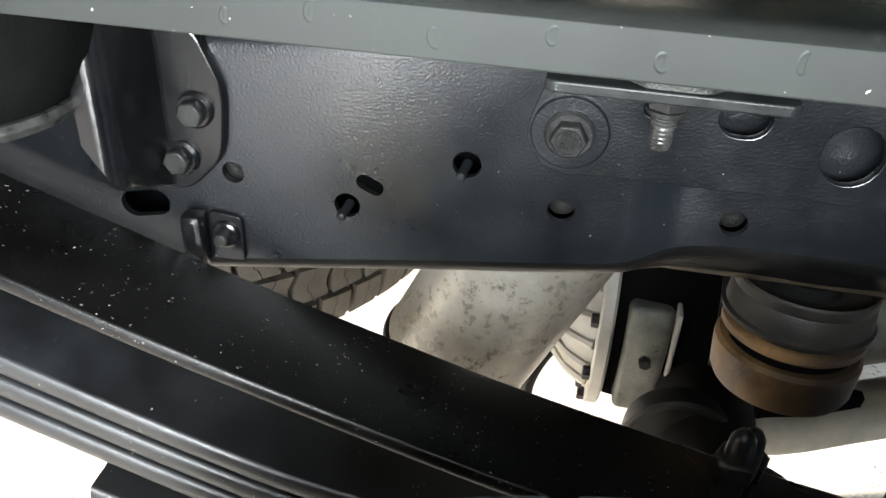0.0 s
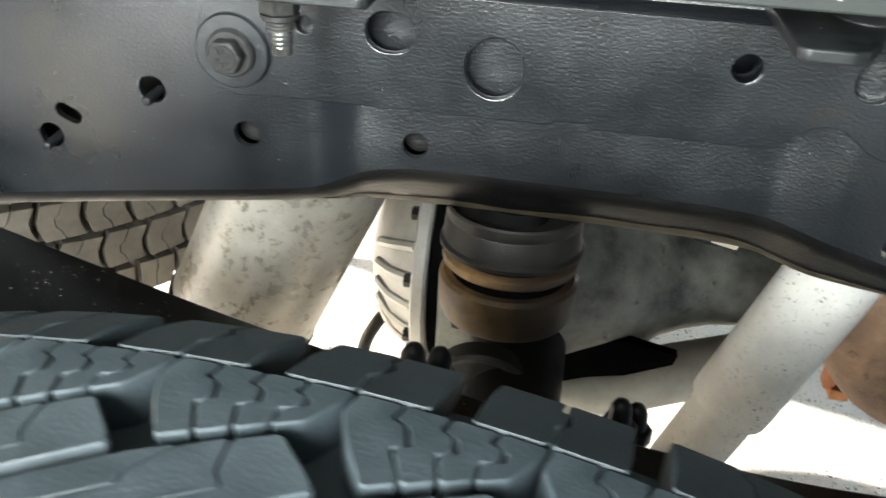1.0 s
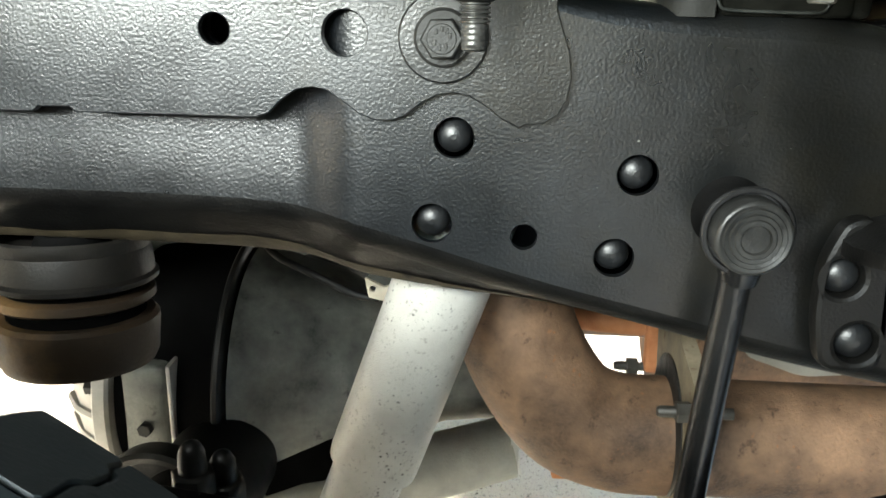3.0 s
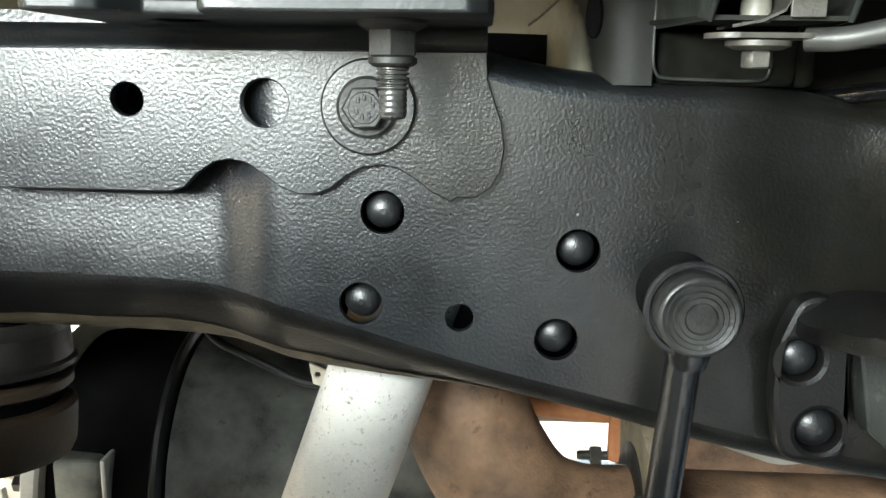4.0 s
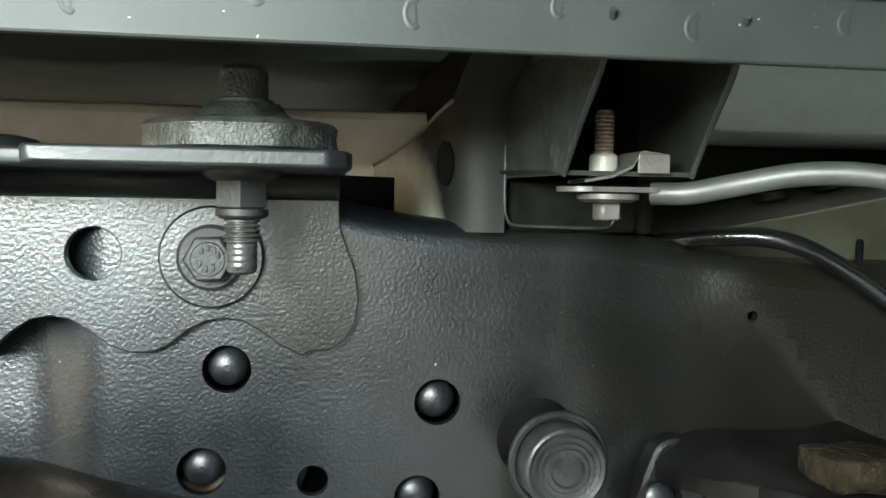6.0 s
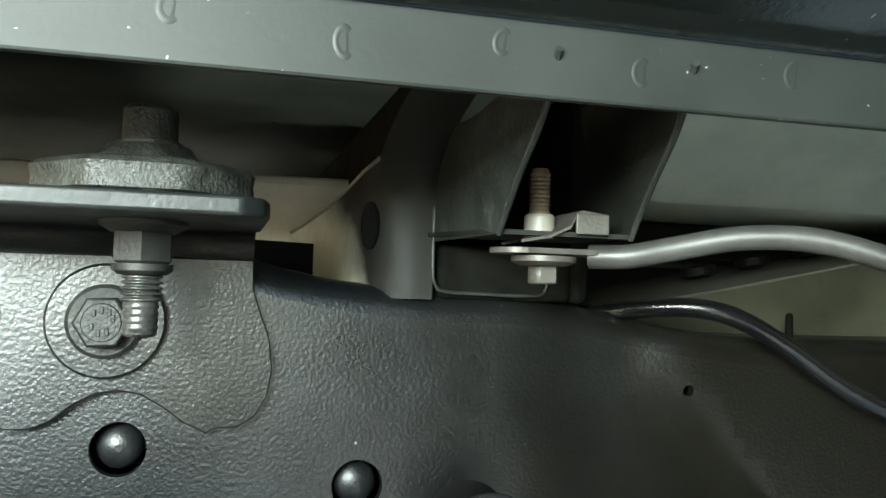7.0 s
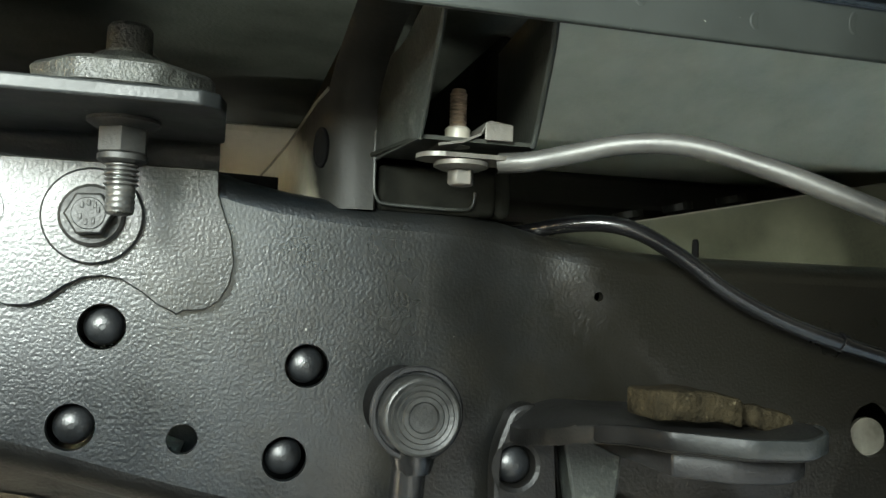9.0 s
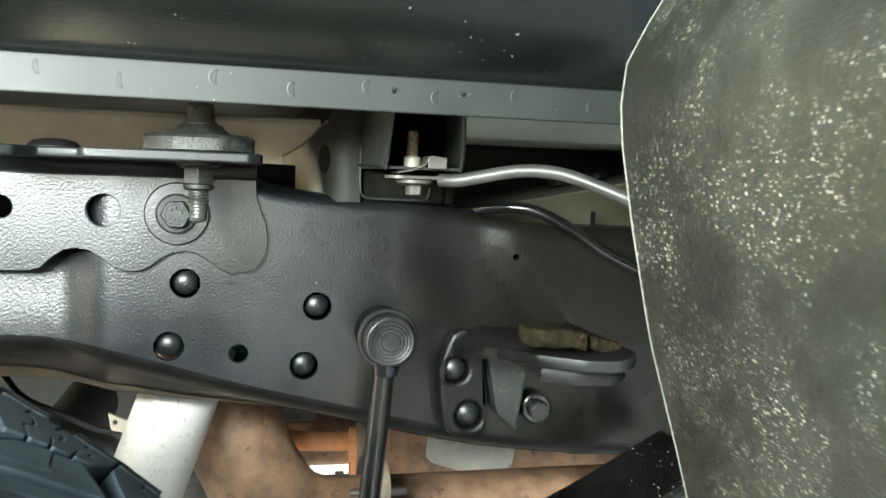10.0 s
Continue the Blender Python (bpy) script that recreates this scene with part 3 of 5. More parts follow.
def bed_cushion(x, y):
    c = thing("bed_mount_cushion", (x, y, 0.7927), "grimy steel bed mount washer and bolt on the bracket shelf", "mount", "bed mounts")
    bm = lathe((x, y, 0.7927), (0, 0, 1), [(0, 0.0352), (0.001, 0.0370), (0.005, 0.0364), (0.0085, 0.0370), (0.0102, 0.0352), (0.0112, 0.031), (0.0118, 0.021)], 8, turn=0.39)
    bmesh.ops.bevel(bm, geom=[e for e in bm.edges if abs(e.verts[0].co.z - e.verts[1].co.z) > 0.0005], offset=0.003, segments=2, affect="EDGES", profile=0.5)
    part("octagonal_washer", bm, M_GRIME, c)
    part("cone_collar", lathe((x, y, 0.8045), (0, 0, 1), [(0, 0.020), (0.003, 0.0155), (0.006, 0.0135)], 32), M_GRIME, c)
    part("bolt_head", lathe((x, y, 0.809), (0, 0, 1), [(0, 0.0108), (0.003, 0.0108), (0.0035, 0.0090), (0.0135, 0.0088), (0.0152, 0.0074)], 28), M_GRIME, c)


bed_cushion(0.512, 0.340)
bed_cushion(0.142, 0.352)
c = thing("rubber_mount", (0.421, 0.36, 0.79), "squat black rubber mount between the bed and bracket", "mount")
part("rubber_block", lathe((0.421, 0.36, 0.7865), (0, 0, 1), [(0, 0.013), (0.002, 0.0165), (0.007, 0.0165), (0.0105, 0.013), (0.012, 0.006)], 32), M_RUBBER, c)

# ---------------------------------------------------------------- bed underside, wheelhouse and liner
wheelhouse = thing("wheelhouse", (0.3, 0.25, 0.82), "dark grey-green steel wheelhouse with spot-welded flange", "wheelhouse", kind="structure")
FLANGE_Y = 0.257
part("weld_flange", box((-1.2, FLANGE_Y, 0.8185), (0.9, FLANGE_Y + 0.003, 0.8405), 0.001), M_BODY, wheelhouse)
skin = [(FLANGE_Y - 0.001, 0.8405), (0.252, 0.8425), (0.24, 0.846), (0.20, 0.868), (0.14, 0.915), (0.06, 0.985), (-0.04, 1.05), (-0.18, 1.105), (-0.42, 1.125)]
skin = [(p.x, p.y) for p in smooth_line([Vector((a, b, 0)) for a, b in skin], 5)]
part("wheelhouse_skin", ribbon(skin, -1.2, 0.9, 0.0015, steps=20), M_SKIN, wheelhouse)
WELDS = [-0.36, -0.31, -0.262, -0.21, -0.162, -0.095, -0.04, -0.005, 0.043, 0.087, 0.127, 0.175, 0.222, 0.268, 0.31, 0.352, 0.395, 0.433, 0.474, 0.523, 0.565, 0.607, 0.648, 0.697, 0.745, 0.79]
for k, x in enumerate(WELDS):
    z = 0.8295 + (0.0028 if k % 2 else -0.0018) + random.uniform(-0.0008, 0.0008)
    s = random.uniform(0.75, 1.0)
    bm = lathe((x, FLANGE_Y + 0.0002, z), (0, -1, 0), [(0, 0.0056 * s), (0.0002, 0.0050 * s), (0.0004, 0.0042 * s), (0.00042, 0.0037 * s), (0.0003, 0.0028 * s), (0.0003, 0.0012), (0.0003, 0.0003)], 20)
    squash, tilt = random.uniform(0.55, 0.85), random.uniform(-0.5, 0.5)
    for v in bm.verts:
        dx, dz = v.co.x - x, v.co.z - z
        v.co.x, v.co.z = x + dx * squash + dz * tilt * 0.3, z + dz
        v.co.y += max(0.0, dx * 0.12)
    part("spot_weld", bm, M_BODY, wheelhouse)

bed = thing("truck_bed", (0.3, 1.0, 0.86), "beige-primed underside of a steel truck bed", "truck bed")
part("bed_floor", box((-1.6, FLANGE_Y + 0.004, 0.862), (1.4, 1.78, 0.866)), M_FLOOR, bed)
part("bed_cross_rib", box((-0.2, 0.56, 0.784), (0.625, 0.60, 0.833), 0.006), M_PRIMER, bed, "beige-primed rib")
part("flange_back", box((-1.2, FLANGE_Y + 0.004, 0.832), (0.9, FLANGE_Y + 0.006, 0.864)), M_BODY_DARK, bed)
outer = thing("bed_side", (0.3, -0.45, 0.9), "painted truck bed side with unseen light-blocking panels", "body panel", kind="structure")
part("side_panel", box((-1.6, -0.46, 1.10), (1.4, -0.42, 1.5), 0.01), M_BODY, outer)
# Unseen closing panels, added to keep sun and sky off the parts.
part("tail_blocker", box((1.41, -0.46, 0.22), (1.46, 1.83, 1.5), 0.01), M_BODY_DARK, outer)
part("cab_blocker", box((-1.66, -0.46, 0.95), (-1.61, 1.83, 1.5), 0.01), M_BODY_DARK, outer)
part("quarter_blocker", box((0.66, -0.46, 0.45), (1.405, -0.42, 1.095), 0.01), M_BODY_DARK, outer)
part("quarter_blocker", box((-1.605, -0.46, 0.45), (-0.29, -0.42, 1.095), 0.01), M_BODY_DARK, outer)
part("far_side_blocker", box((-1.6, 1.79, 0.45), (1.4, 1.83, 1.5), 0.01), M_BODY, outer)


def liner_mesh():
    """An upright curved sheet: its inner edge leans, the rest sweeps round behind the wheel."""
    bm = bmesh.new()
    rows = []
    for j in range(29):
        z = 0.40 + 0.56 * j / 28
        lean = float(np.interp(z, [0.40, 0.645, 0.704, 0.761, 0.808, 0.835, 0.872, 0.96], [0.83, 0.758, 0.739, 0.726, 0.717, 0.716, 0.735, 0.80]))
        row = []
        for k in range(25):
            s = k / 24
            y = 0.155 - 0.58 * s
            x = lean + 0.03 * s + 0.006 * math.sin(9 * s + 5 * z) * s
            row.append((x, y, z))
        rows.append(row)
    for d in (0.0, 0.004):
        grid = [[bm.verts.new((x + d, y, z)) for x, y, z in row] for row in rows]
        for a, b in zip(grid, grid[1:]):
            for k in range(len(a) - 1):
                bm.faces.new((a[k], a[k + 1], b[k + 1], b[k]))
        if d == 0.0:
            first = grid
    for a, b, c, e in zip(first, first[1:], grid, grid[1:]):
        bm.faces.new((a[0], b[0], e[0], c[0]))
        bm.faces.new((a[-1], b[-1], e[-1], c[-1]))
    return bm


liner = thing("wheel_arch_liner", (0.75, -0.1, 0.4), "speckled grey-black plastic wheel arch liner spattered with grit", "liner")
part("liner_sheet", liner_mesh(), M_LINER, liner)
trim = [(float(np.interp(z, [0.40, 0.645, 0.704, 0.761, 0.808, 0.835, 0.872, 0.96], [0.83, 0.758, 0.739, 0.726, 0.717, 0.716, 0.735, 0.80])) + 0.001, 0.1565, z)
        for z in np.arange(0.40, 0.965, 0.02)]
part("edge_trim", tube(trim, 0.0011, 8, smooth=False), M_EDGE, liner, "pale worn edge")

# ---------------------------------------------------------------- bed cross sill with its open end
sill = thing("bed_cross_sill", (0.65, 0.5, 0.765), "dark coated hat-section cross sill with an open flared end", "cross sill")


def panel(first, second, shift, steps=1):
    """A thin sheet between two lines of points, thickened by a shift."""
    bm = bmesh.new()
    layers = []
    for d in (Vector((0, 0, 0)), Vector(shift)):
        layers.append([[bm.verts.new(Vector(p).lerp(Vector(q), k / steps) + d) for k in range(steps + 1)] for p, q in zip(first, second)])
    for g in layers:
        for r0, r1 in zip(g, g[1:]):
            for k in range(steps):
                bm.faces.new((r0[k], r0[k + 1], r1[k + 1], r1[k]))
    f, g = layers
    for k in range(steps):
        bm.faces.new((f[0][k], f[0][k + 1], g[0][k + 1], g[0][k]))
        bm.faces.new((f[-1][k], f[-1][k + 1], g[-1][k + 1], g[-1][k]))
    for k in range(len(f) - 1):
        bm.faces.new((f[k][0], f[k + 1][0], g[k + 1][0], g[k][0]))
        bm.faces.new((f[k][-1], f[k + 1][-1], g[k + 1][-1], g[k][-1]))
    return bm


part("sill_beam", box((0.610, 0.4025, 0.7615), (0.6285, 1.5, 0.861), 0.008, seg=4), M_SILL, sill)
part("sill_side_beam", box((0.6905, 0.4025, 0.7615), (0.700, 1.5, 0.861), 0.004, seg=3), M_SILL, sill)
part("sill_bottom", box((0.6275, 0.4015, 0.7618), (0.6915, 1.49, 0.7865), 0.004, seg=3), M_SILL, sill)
mouth_left = smooth_line([(0.632, 0.332, 0.787), (0.6315, 0.322, 0.795), (0.629, 0.302, 0.806), (0.6255, 0.275, 0.818), (0.622, 0.255, 0.832)], 4)
mouth_right = smooth_line([(0.684, 0.332, 0.787), (0.683, 0.324, 0.795), (0.678, 0.304, 0.806), (0.670, 0.276, 0.818), (0.663, 0.255, 0.832)], 4)
back_right = smooth_line([(0.690, 0.402, 0.785), (0.690, 0.402, 0.79), (0.690, 0.402, 0.81), (0.690, 0.402, 0.825), (0.690, 0.402, 0.85)], 4)
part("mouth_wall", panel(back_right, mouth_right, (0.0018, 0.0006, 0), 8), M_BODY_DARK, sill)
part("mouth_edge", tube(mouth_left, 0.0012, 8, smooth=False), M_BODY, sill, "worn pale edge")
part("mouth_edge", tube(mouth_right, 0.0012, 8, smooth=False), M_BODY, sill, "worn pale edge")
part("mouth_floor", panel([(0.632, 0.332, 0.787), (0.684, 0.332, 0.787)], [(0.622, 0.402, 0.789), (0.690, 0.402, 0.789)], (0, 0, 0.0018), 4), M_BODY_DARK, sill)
part("pressed_bead", tube([(0.6248, 0.3990, 0.802), (0.6248, 0.3990, 0.776), (0.6262, 0.3995, 0.7685), (0.630, 0.3995, 0.7655), (0.645, 0.3995, 0.7648), (0.670, 0.3995, 0.7645), (0.677, 0.3995, 0.7665),
     (0.6785, 0.3995, 0.774)], 0.0008, 8, 4), M_WORN, sill)
def grid_sheet(rows, shift):
    """A smooth thin sheet through rows of points, thickened by a shift."""
    bm = bmesh.new()
    f, g = ([[bm.verts.new(Vector(p) + d) for p in row] for row in rows] for d in (Vector((0, 0, 0)), Vector(shift)))
    for layer in (f, g):
        for a, b in zip(layer, layer[1:]):
            for k in range(len(a) - 1):
                bm.faces.new((a[k], a[k + 1], b[k + 1], b[k]))
    for k in range(len(f[0]) - 1):
        bm.faces.new((f[0][k], f[0][k + 1], g[0][k + 1], g[0][k]))
        bm.faces.new((f[-1][k], f[-1][k + 1], g[-1][k + 1], g[-1][k]))
    for k in range(len(f) - 1):
        bm.faces.new((f[k][0], f[k + 1][0], g[k + 1][0], g[k][0]))
        bm.faces.new((f[k][-1], f[k + 1][-1], g[k + 1][-1], g[k][-1]))
    return bm


def flare(z):
    """How far the sill's end sweeps out towards the flange at a height."""
    return float(np.interp(z, [0.800, 0.812, 0.820, 0.827, 0.834, 0.840, 0.846, 0.851], [0, 0.003, 0.010, 0.020, 0.037, 0.060, 0.100, 0.138]))


def end_row(z):
    """One level line of the sill's end: the side wall, the round corner and the face up to the bead."""
    plan = [(0.566, 0.640, 0), (0.581, 0.520, 0), (0.590, 0.452, 0.15), (0.5955, 0.420, 0.5), (0.604, 0.4055, 0.85), (0.614, 0.4005, 1), (0.6248, 0.3995, 1)]
    line = smooth_line([(x, y - flare(z) * w, z) for x, y, w in plan], 6)
    start = float(np.interp(z, [0.7925, 0.822, 0.851], [0, 0.60, 0.66])) * (len(line) - 1)
    out = []
    for k in range(25):
        s = start + (len(line) - 1 - start) * k / 24
        a = min(int(s), len(line) - 2)
        out.append(line[a].lerp(line[a + 1], s - a))
    return out


LEVELS = (0.7618, 0.770, 0.778, 0.786, 0.7925, 0.800, 0.806, 0.812, 0.817, 0.822, 0.8265, 0.831, 0.835, 0.839, 0.843, 0.8465, 0.849, 0.851)
END = [end_row(z) for z in LEVELS]
part("sill_end", grid_sheet(END, (0.0010, 0.0014, 0)), M_SILL_WALL, sill, "beige side wall turning dark towards its end")
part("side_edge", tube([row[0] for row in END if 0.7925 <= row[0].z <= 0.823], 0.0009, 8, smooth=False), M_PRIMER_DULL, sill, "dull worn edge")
lip = []
for p in mouth_left:
    r = end_row(p.z)[-1]
    lip.append(smooth_line([r, (r.x + 0.0012, r.y - (r.y - p.y) * 0.22, p.z), (r.x + (p.x - r.x) * 0.55, r.y - (r.y - p.y) * 0.6, p.z), p], 4))
part("mouth_lip", grid_sheet(lip, (0.0012, 0.0006, 0)), M_WORN, sill, "scratched dark lip")
bm = lathe((0.5990, 0.4108, 0.7935), (-0.80, -0.60, 0), [(-0.002, 0.0050), (0.0012, 0.0050), (0.0016, 0.0044), (0.0008, 0.0038), (0.0008, 0.0005)], 24)
for v in bm.verts:
    v.co.z = 0.7935 + (v.co.z - 0.7935) * 2.1
part("side_slot", bm, M_RAIL_IN, sill)
cavity = thing("rail_gusset", (0.55, 0.5, 0.76), "black gusset plate standing behind the rail", "gusset")
part("gusset_plate", sheet(round_corners([(0.50, 0.72), (0.600, 0.72), (0.600, 0.7885), (0.50, 0.791)], 0.012), [], 0.50, 0.004, 0.001), M_RAIL_IN, cavity)

# clip, bolt and stay rod
stay = thing("stay_rod", (0.655, 0.335, 0.775), "bent grey steel stay rod bolted under the cross sill", "rod")
ROD = [(0.672, 0.342, 0.7805), (0.684, 0.3335, 0.7808), (0.70, 0.327, 0.7842), (0.722, 0.315, 0.7885), (0.745, 0.303, 0.7875), (0.768, 0.290, 0.7795), (0.79, 0.277, 0.7695),
       (0.83, 0.255, 0.748), (0.90, 0.215, 0.70)]
part("rod", tube(ROD, 0.0046, 18), M_TUBE, stay)
flat = oblong(0.658, 0.0, 0.048, 0.022)
bm = bmesh.new()
a = [bm.verts.new((x, 0.3465 + y, 0.7808)) for x, y in flat]
b = [bm.verts.new((x, 0.3465 + y, 0.7828)) for x, y in flat]
bm.faces.new(a)
bm.faces.new(b)
for k in range(len(a)):
    bm.faces.new((a[k], a[(k + 1) % len(a)], b[(k + 1) % len(a)], b[k]))
part("flattened_end", bm, M_ZINC, stay)
clip = thing("spring_clip_nut", (0.66, 0.335, 0.787), "folded pale steel clip nut over the sill edge", "clip")
fold = [(0.640, 0.7842), (0.651, 0.7862), (0.659, 0.7900), (0.6615, 0.7950), (0.6635, 0.7957), (0.6735, 0.7945)]
bm = bmesh.new()
rows = [[bm.verts.new((x, y, z)) for x, z in fold] for y in (0.330, 0.352)]
thickness = [[bm.verts.new((x, y, z + 0.0011)) for x, z in fold] for y in (0.330, 0.352)]
for g in (rows, thickness):
    for k in range(len(fold) - 1):
        bm.faces.new((g[0][k], g[0][k + 1], g[1][k + 1], g[1][k]))
for j in range(2):
    for k in range(len(fold) - 1):
        bm.faces.new((rows[j][k], rows[j][k + 1], thickness[j][k + 1], thickness[j][k]))
part("clip_fold", bm, M_ZINC, clip)
part("clip_flap", box((0.6605, 0.3285, 0.7880), (0.6735, 0.3298, 0.7955), 0.0005), M_ZINC, clip)
bolt = thing("clip_bolt", (0.655, 0.3465, 0.771), "zinc hexagon bolt with washer and white nylon sleeve", "bolt")
part("hexagon_head", hexagon((0.655, 0.3465, 0.777), (0, 0, -1), 0.0105, 0.0075), M_ZINC, bolt)
part("washer", lathe((0.655, 0.3465, 0.7800), (0, 0, -1), [(0, 0.0125), (0.002, 0.0125), (0.0035, 0.009)], 28), M_ZINC, bolt)
part("nylon_sleeve", lathe((0.653, 0.3465, 0.787), (0, 0, 1), [(0, 0.0058), (0.008, 0.0058), (0.009, 0.005)], 24), M_CAP, bolt)
prof = [(0.0, 0.004)]
for k in range(10):
    prof += [(0.0016 * k + 0.0008, 0.0041), (0.0016 * k + 0.0016, 0.0035)]
part("threaded_shank", lathe((0.653, 0.3465, 0.796), (0, 0, 1), prof + [(0.0175, 0.003)], 20), M_THREAD, bolt)

# cable over the rail with its tie
cable = thing("brake_hose", (0.78, 0.39, 0.72), "black rubber hose looping over the rail with a tie", "hose")
HOSE = [(0.700, 0.45, 0.754), (0.714, 0.425, 0.757), (0.732, 0.405, 0.7605), (0.750, 0.392, 0.7610), (0.768, 0.386, 0.7565), (0.792, 0.384, 0.744), (0.82, 0.384, 0.727),
        (0.855, 0.384, 0.712), (0.90, 0.384, 0.699), (1.0, 0.384, 0.675)]
hose = part("hose", tube(HOSE, 0.0046, 14), M_BLACK, cable)
part("cable_tie", lathe((0.892, 0.384, 0.7015), (0.95, 0, -0.28), [(0, 0.0048), (0.0002, 0.0056), (0.0035, 0.0056), (0.0037, 0.0048)], 18), M_BLACK, hose)
cross = thing("bed_rear_beam", (1.0, 0.6, 0.78), "grey-green rounded bed beam behind the rail", "beam")
# Pale skin, near-black underside and inner panel: light and shade put into colour.
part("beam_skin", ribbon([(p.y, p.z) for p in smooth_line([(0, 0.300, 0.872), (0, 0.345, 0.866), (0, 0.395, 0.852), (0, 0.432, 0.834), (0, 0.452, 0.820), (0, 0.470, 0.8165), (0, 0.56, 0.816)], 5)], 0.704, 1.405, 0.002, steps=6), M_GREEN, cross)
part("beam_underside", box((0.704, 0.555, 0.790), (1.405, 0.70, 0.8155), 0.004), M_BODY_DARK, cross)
bm = bmesh.new()
ramp_rows = [[bm.verts.new((x, y, z + d)) for x, z in ((0.72, 0.757), (0.80, 0.7705), (0.95, 0.800), (1.40, 0.888))] for d in (0.0, -0.0025) for y in (0.452, 0.60)]
for a, b in ((0, 1), (2, 3), (0, 2), (1, 3)):
    for k in range(3):
        bm.faces.new((ramp_rows[a][k], ramp_rows[a][k + 1], ramp_rows[b][k + 1], ramp_rows[b][k]))
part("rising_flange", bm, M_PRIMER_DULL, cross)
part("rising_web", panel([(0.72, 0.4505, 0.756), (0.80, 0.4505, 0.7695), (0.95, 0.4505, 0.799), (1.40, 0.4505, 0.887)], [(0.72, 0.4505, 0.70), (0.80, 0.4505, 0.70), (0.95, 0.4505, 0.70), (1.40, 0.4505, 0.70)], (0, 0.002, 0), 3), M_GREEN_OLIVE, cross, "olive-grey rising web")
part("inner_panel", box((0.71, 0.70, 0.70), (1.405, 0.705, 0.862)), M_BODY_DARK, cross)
for x in (0.835, 0.875, 0.92):
    part("flange_dimple", lathe((x, 0.53, 0.776 + (x - 0.80) * 0.195), (0.19, 0, -0.98), [(-0.003, 0.011), (0.002, 0.011), (0.004, 0.007), (0.004, 0.001)], 20), M_BODY_DARK, cross)
part("beam_pin", lathe((0.828, 0.43, 0.742), (0, 0, 1), [(0, 0.002), (0.0155, 0.002), (0.017, 0.0012)], 12), M_RAIL_IN, cross)

# ---------------------------------------------------------------- spring stop bracket at the rear
stop = thing("spring_stop_bracket", (0.74, 0.36, 0.6), "black cast spring stop bracket with a curved ledge and rubber pad", "bracket")
foot = round_corners([(0.696, 0.582), (0.690, 0.612), (0.690, 0.642), (0.699, 0.664), (0.711, 0.667), (0.725, 0.652), (0.729, 0.582)], 0.010)
part("foot_plate", sheet(foot, [circle(0.702, 0.634, 0.0102), circle(0.714, 0.598, 0.0108)], FACE - 0.010, 0.0095, 0.003), M_RAIL_LIP, stop)
dome_rivet(0.702, 0.634, FACE - 0.007, 0.0098, stop, M_RIVET)
dome_rivet(0.714, 0.598, FACE - 0.007, 0.0104, stop, M_RIVET)


def ledge(z_off, thick, shrink, deep=0.0, first=0):
    """The curved ledge: it starts at the rail and reaches out, dipping and rising again."""
    bm = bmesh.new()
    rows = []
    n = 26
    for k in range(first, n + 1):
        s = k / n
        x = 0.698 + 0.100 * s
        z = float(np.interp(s, [0, 0.12, 0.25, 0.4, 0.6, 0.8, 1], [0.655, 0.664, 0.6675, 0.667, 0.666, 0.666, 0.670])) + z_off
        front = float(np.interp(s, [0, 0.08, 0.3, 0.6, 0.85, 0.95, 1], [0.378, 0.342, 0.291, 0.275, 0.270, 0.274, 0.289])) + shrink
        rows.append([bm.verts.new(p) for p in ((x, front, z), (x, front, z - thick), (x, front + deep if deep else FACE - 0.001, z - thick), (x, front + deep if deep else FACE - 0.001, z))])
    for a, b in zip(rows, rows[1:]):
        for k in range(4):
            bm.faces.new((a[k], a[(k + 1) % 4], b[(k + 1) % 4], b[k]))
    bm.faces.new(rows[0])
    bm.faces.new(rows[-1])
    bmesh.ops.recalc_face_normals(bm, faces=bm.faces[:])
    edges = [e for e in bm.edges if len(e.link_faces) == 2 and e.calc_face_angle(0) > 1.0]
    bmesh.ops.bevel(bm, geom=edges, offset=0.0012, segments=2, affect="EDGES", profile=0.5)
    return bm


part("ledge", ledge(0.0, 0.0085, 0.0), M_RAIL_LIP, stop)
# paler strip for the front edge that catches light
part("ledge_rim", ledge(0.0006, 0.0080, -0.0022, 0.0035, 4), M_RIM, stop, "grey rim coloured paler where it catches light")
part("rubber_pad", ledge(-0.0088, 0.011, 0.012, 0.0, 10), M_RUBBER, stop)
web = [(0.724, 0.655), (0.735, 0.60), (0.752, 0.585), (0.760, 0.64)]
part("bracket_web", sheet(web, [], FACE - 0.014, 0.0135, 0.002), M_WORN, stop)
n = part("nut_washer", lathe((0.772, FACE, 0.6), (0, -1, 0), [(0, 0.0125), (0.003, 0.0125), (0.004, 0.011)], 28), M_BLACK, stop)
part("nut", hexagon((0.772, FACE - 0.003, 0.6), (0, -1, 0), 0.014, 0.010), M_STEEL, n)
bm = box((0.727, 0.296, 0.6705), (0.769, 0.322, 0.6830), 0.0018, seg=2)
bmesh.ops.subdivide_edges(bm, edges=bm.edges[:], cuts=3, use_grid_fill=True)
for v in bm.verts:
    v.co += Vector((0.4, 0.6, 1.0)) * (noise.noise(v.co * 120) * 0.0010)
    v.co.z -= max(0.0, v.co.x - 0.755) * 0.25
clod = solid("mud_clod", bm, M_CLAY, (0.75, 0.307, 0.670), "dried brown mud clod lying on the spring stop ledge", "mud")
bm = box((0.773, 0.296, 0.6675), (0.795, 0.315, 0.6770), 0.003, seg=2)
bmesh.ops.subdivide_edges(bm, edges=bm.edges[:], cuts=3, use_grid_fill=True)
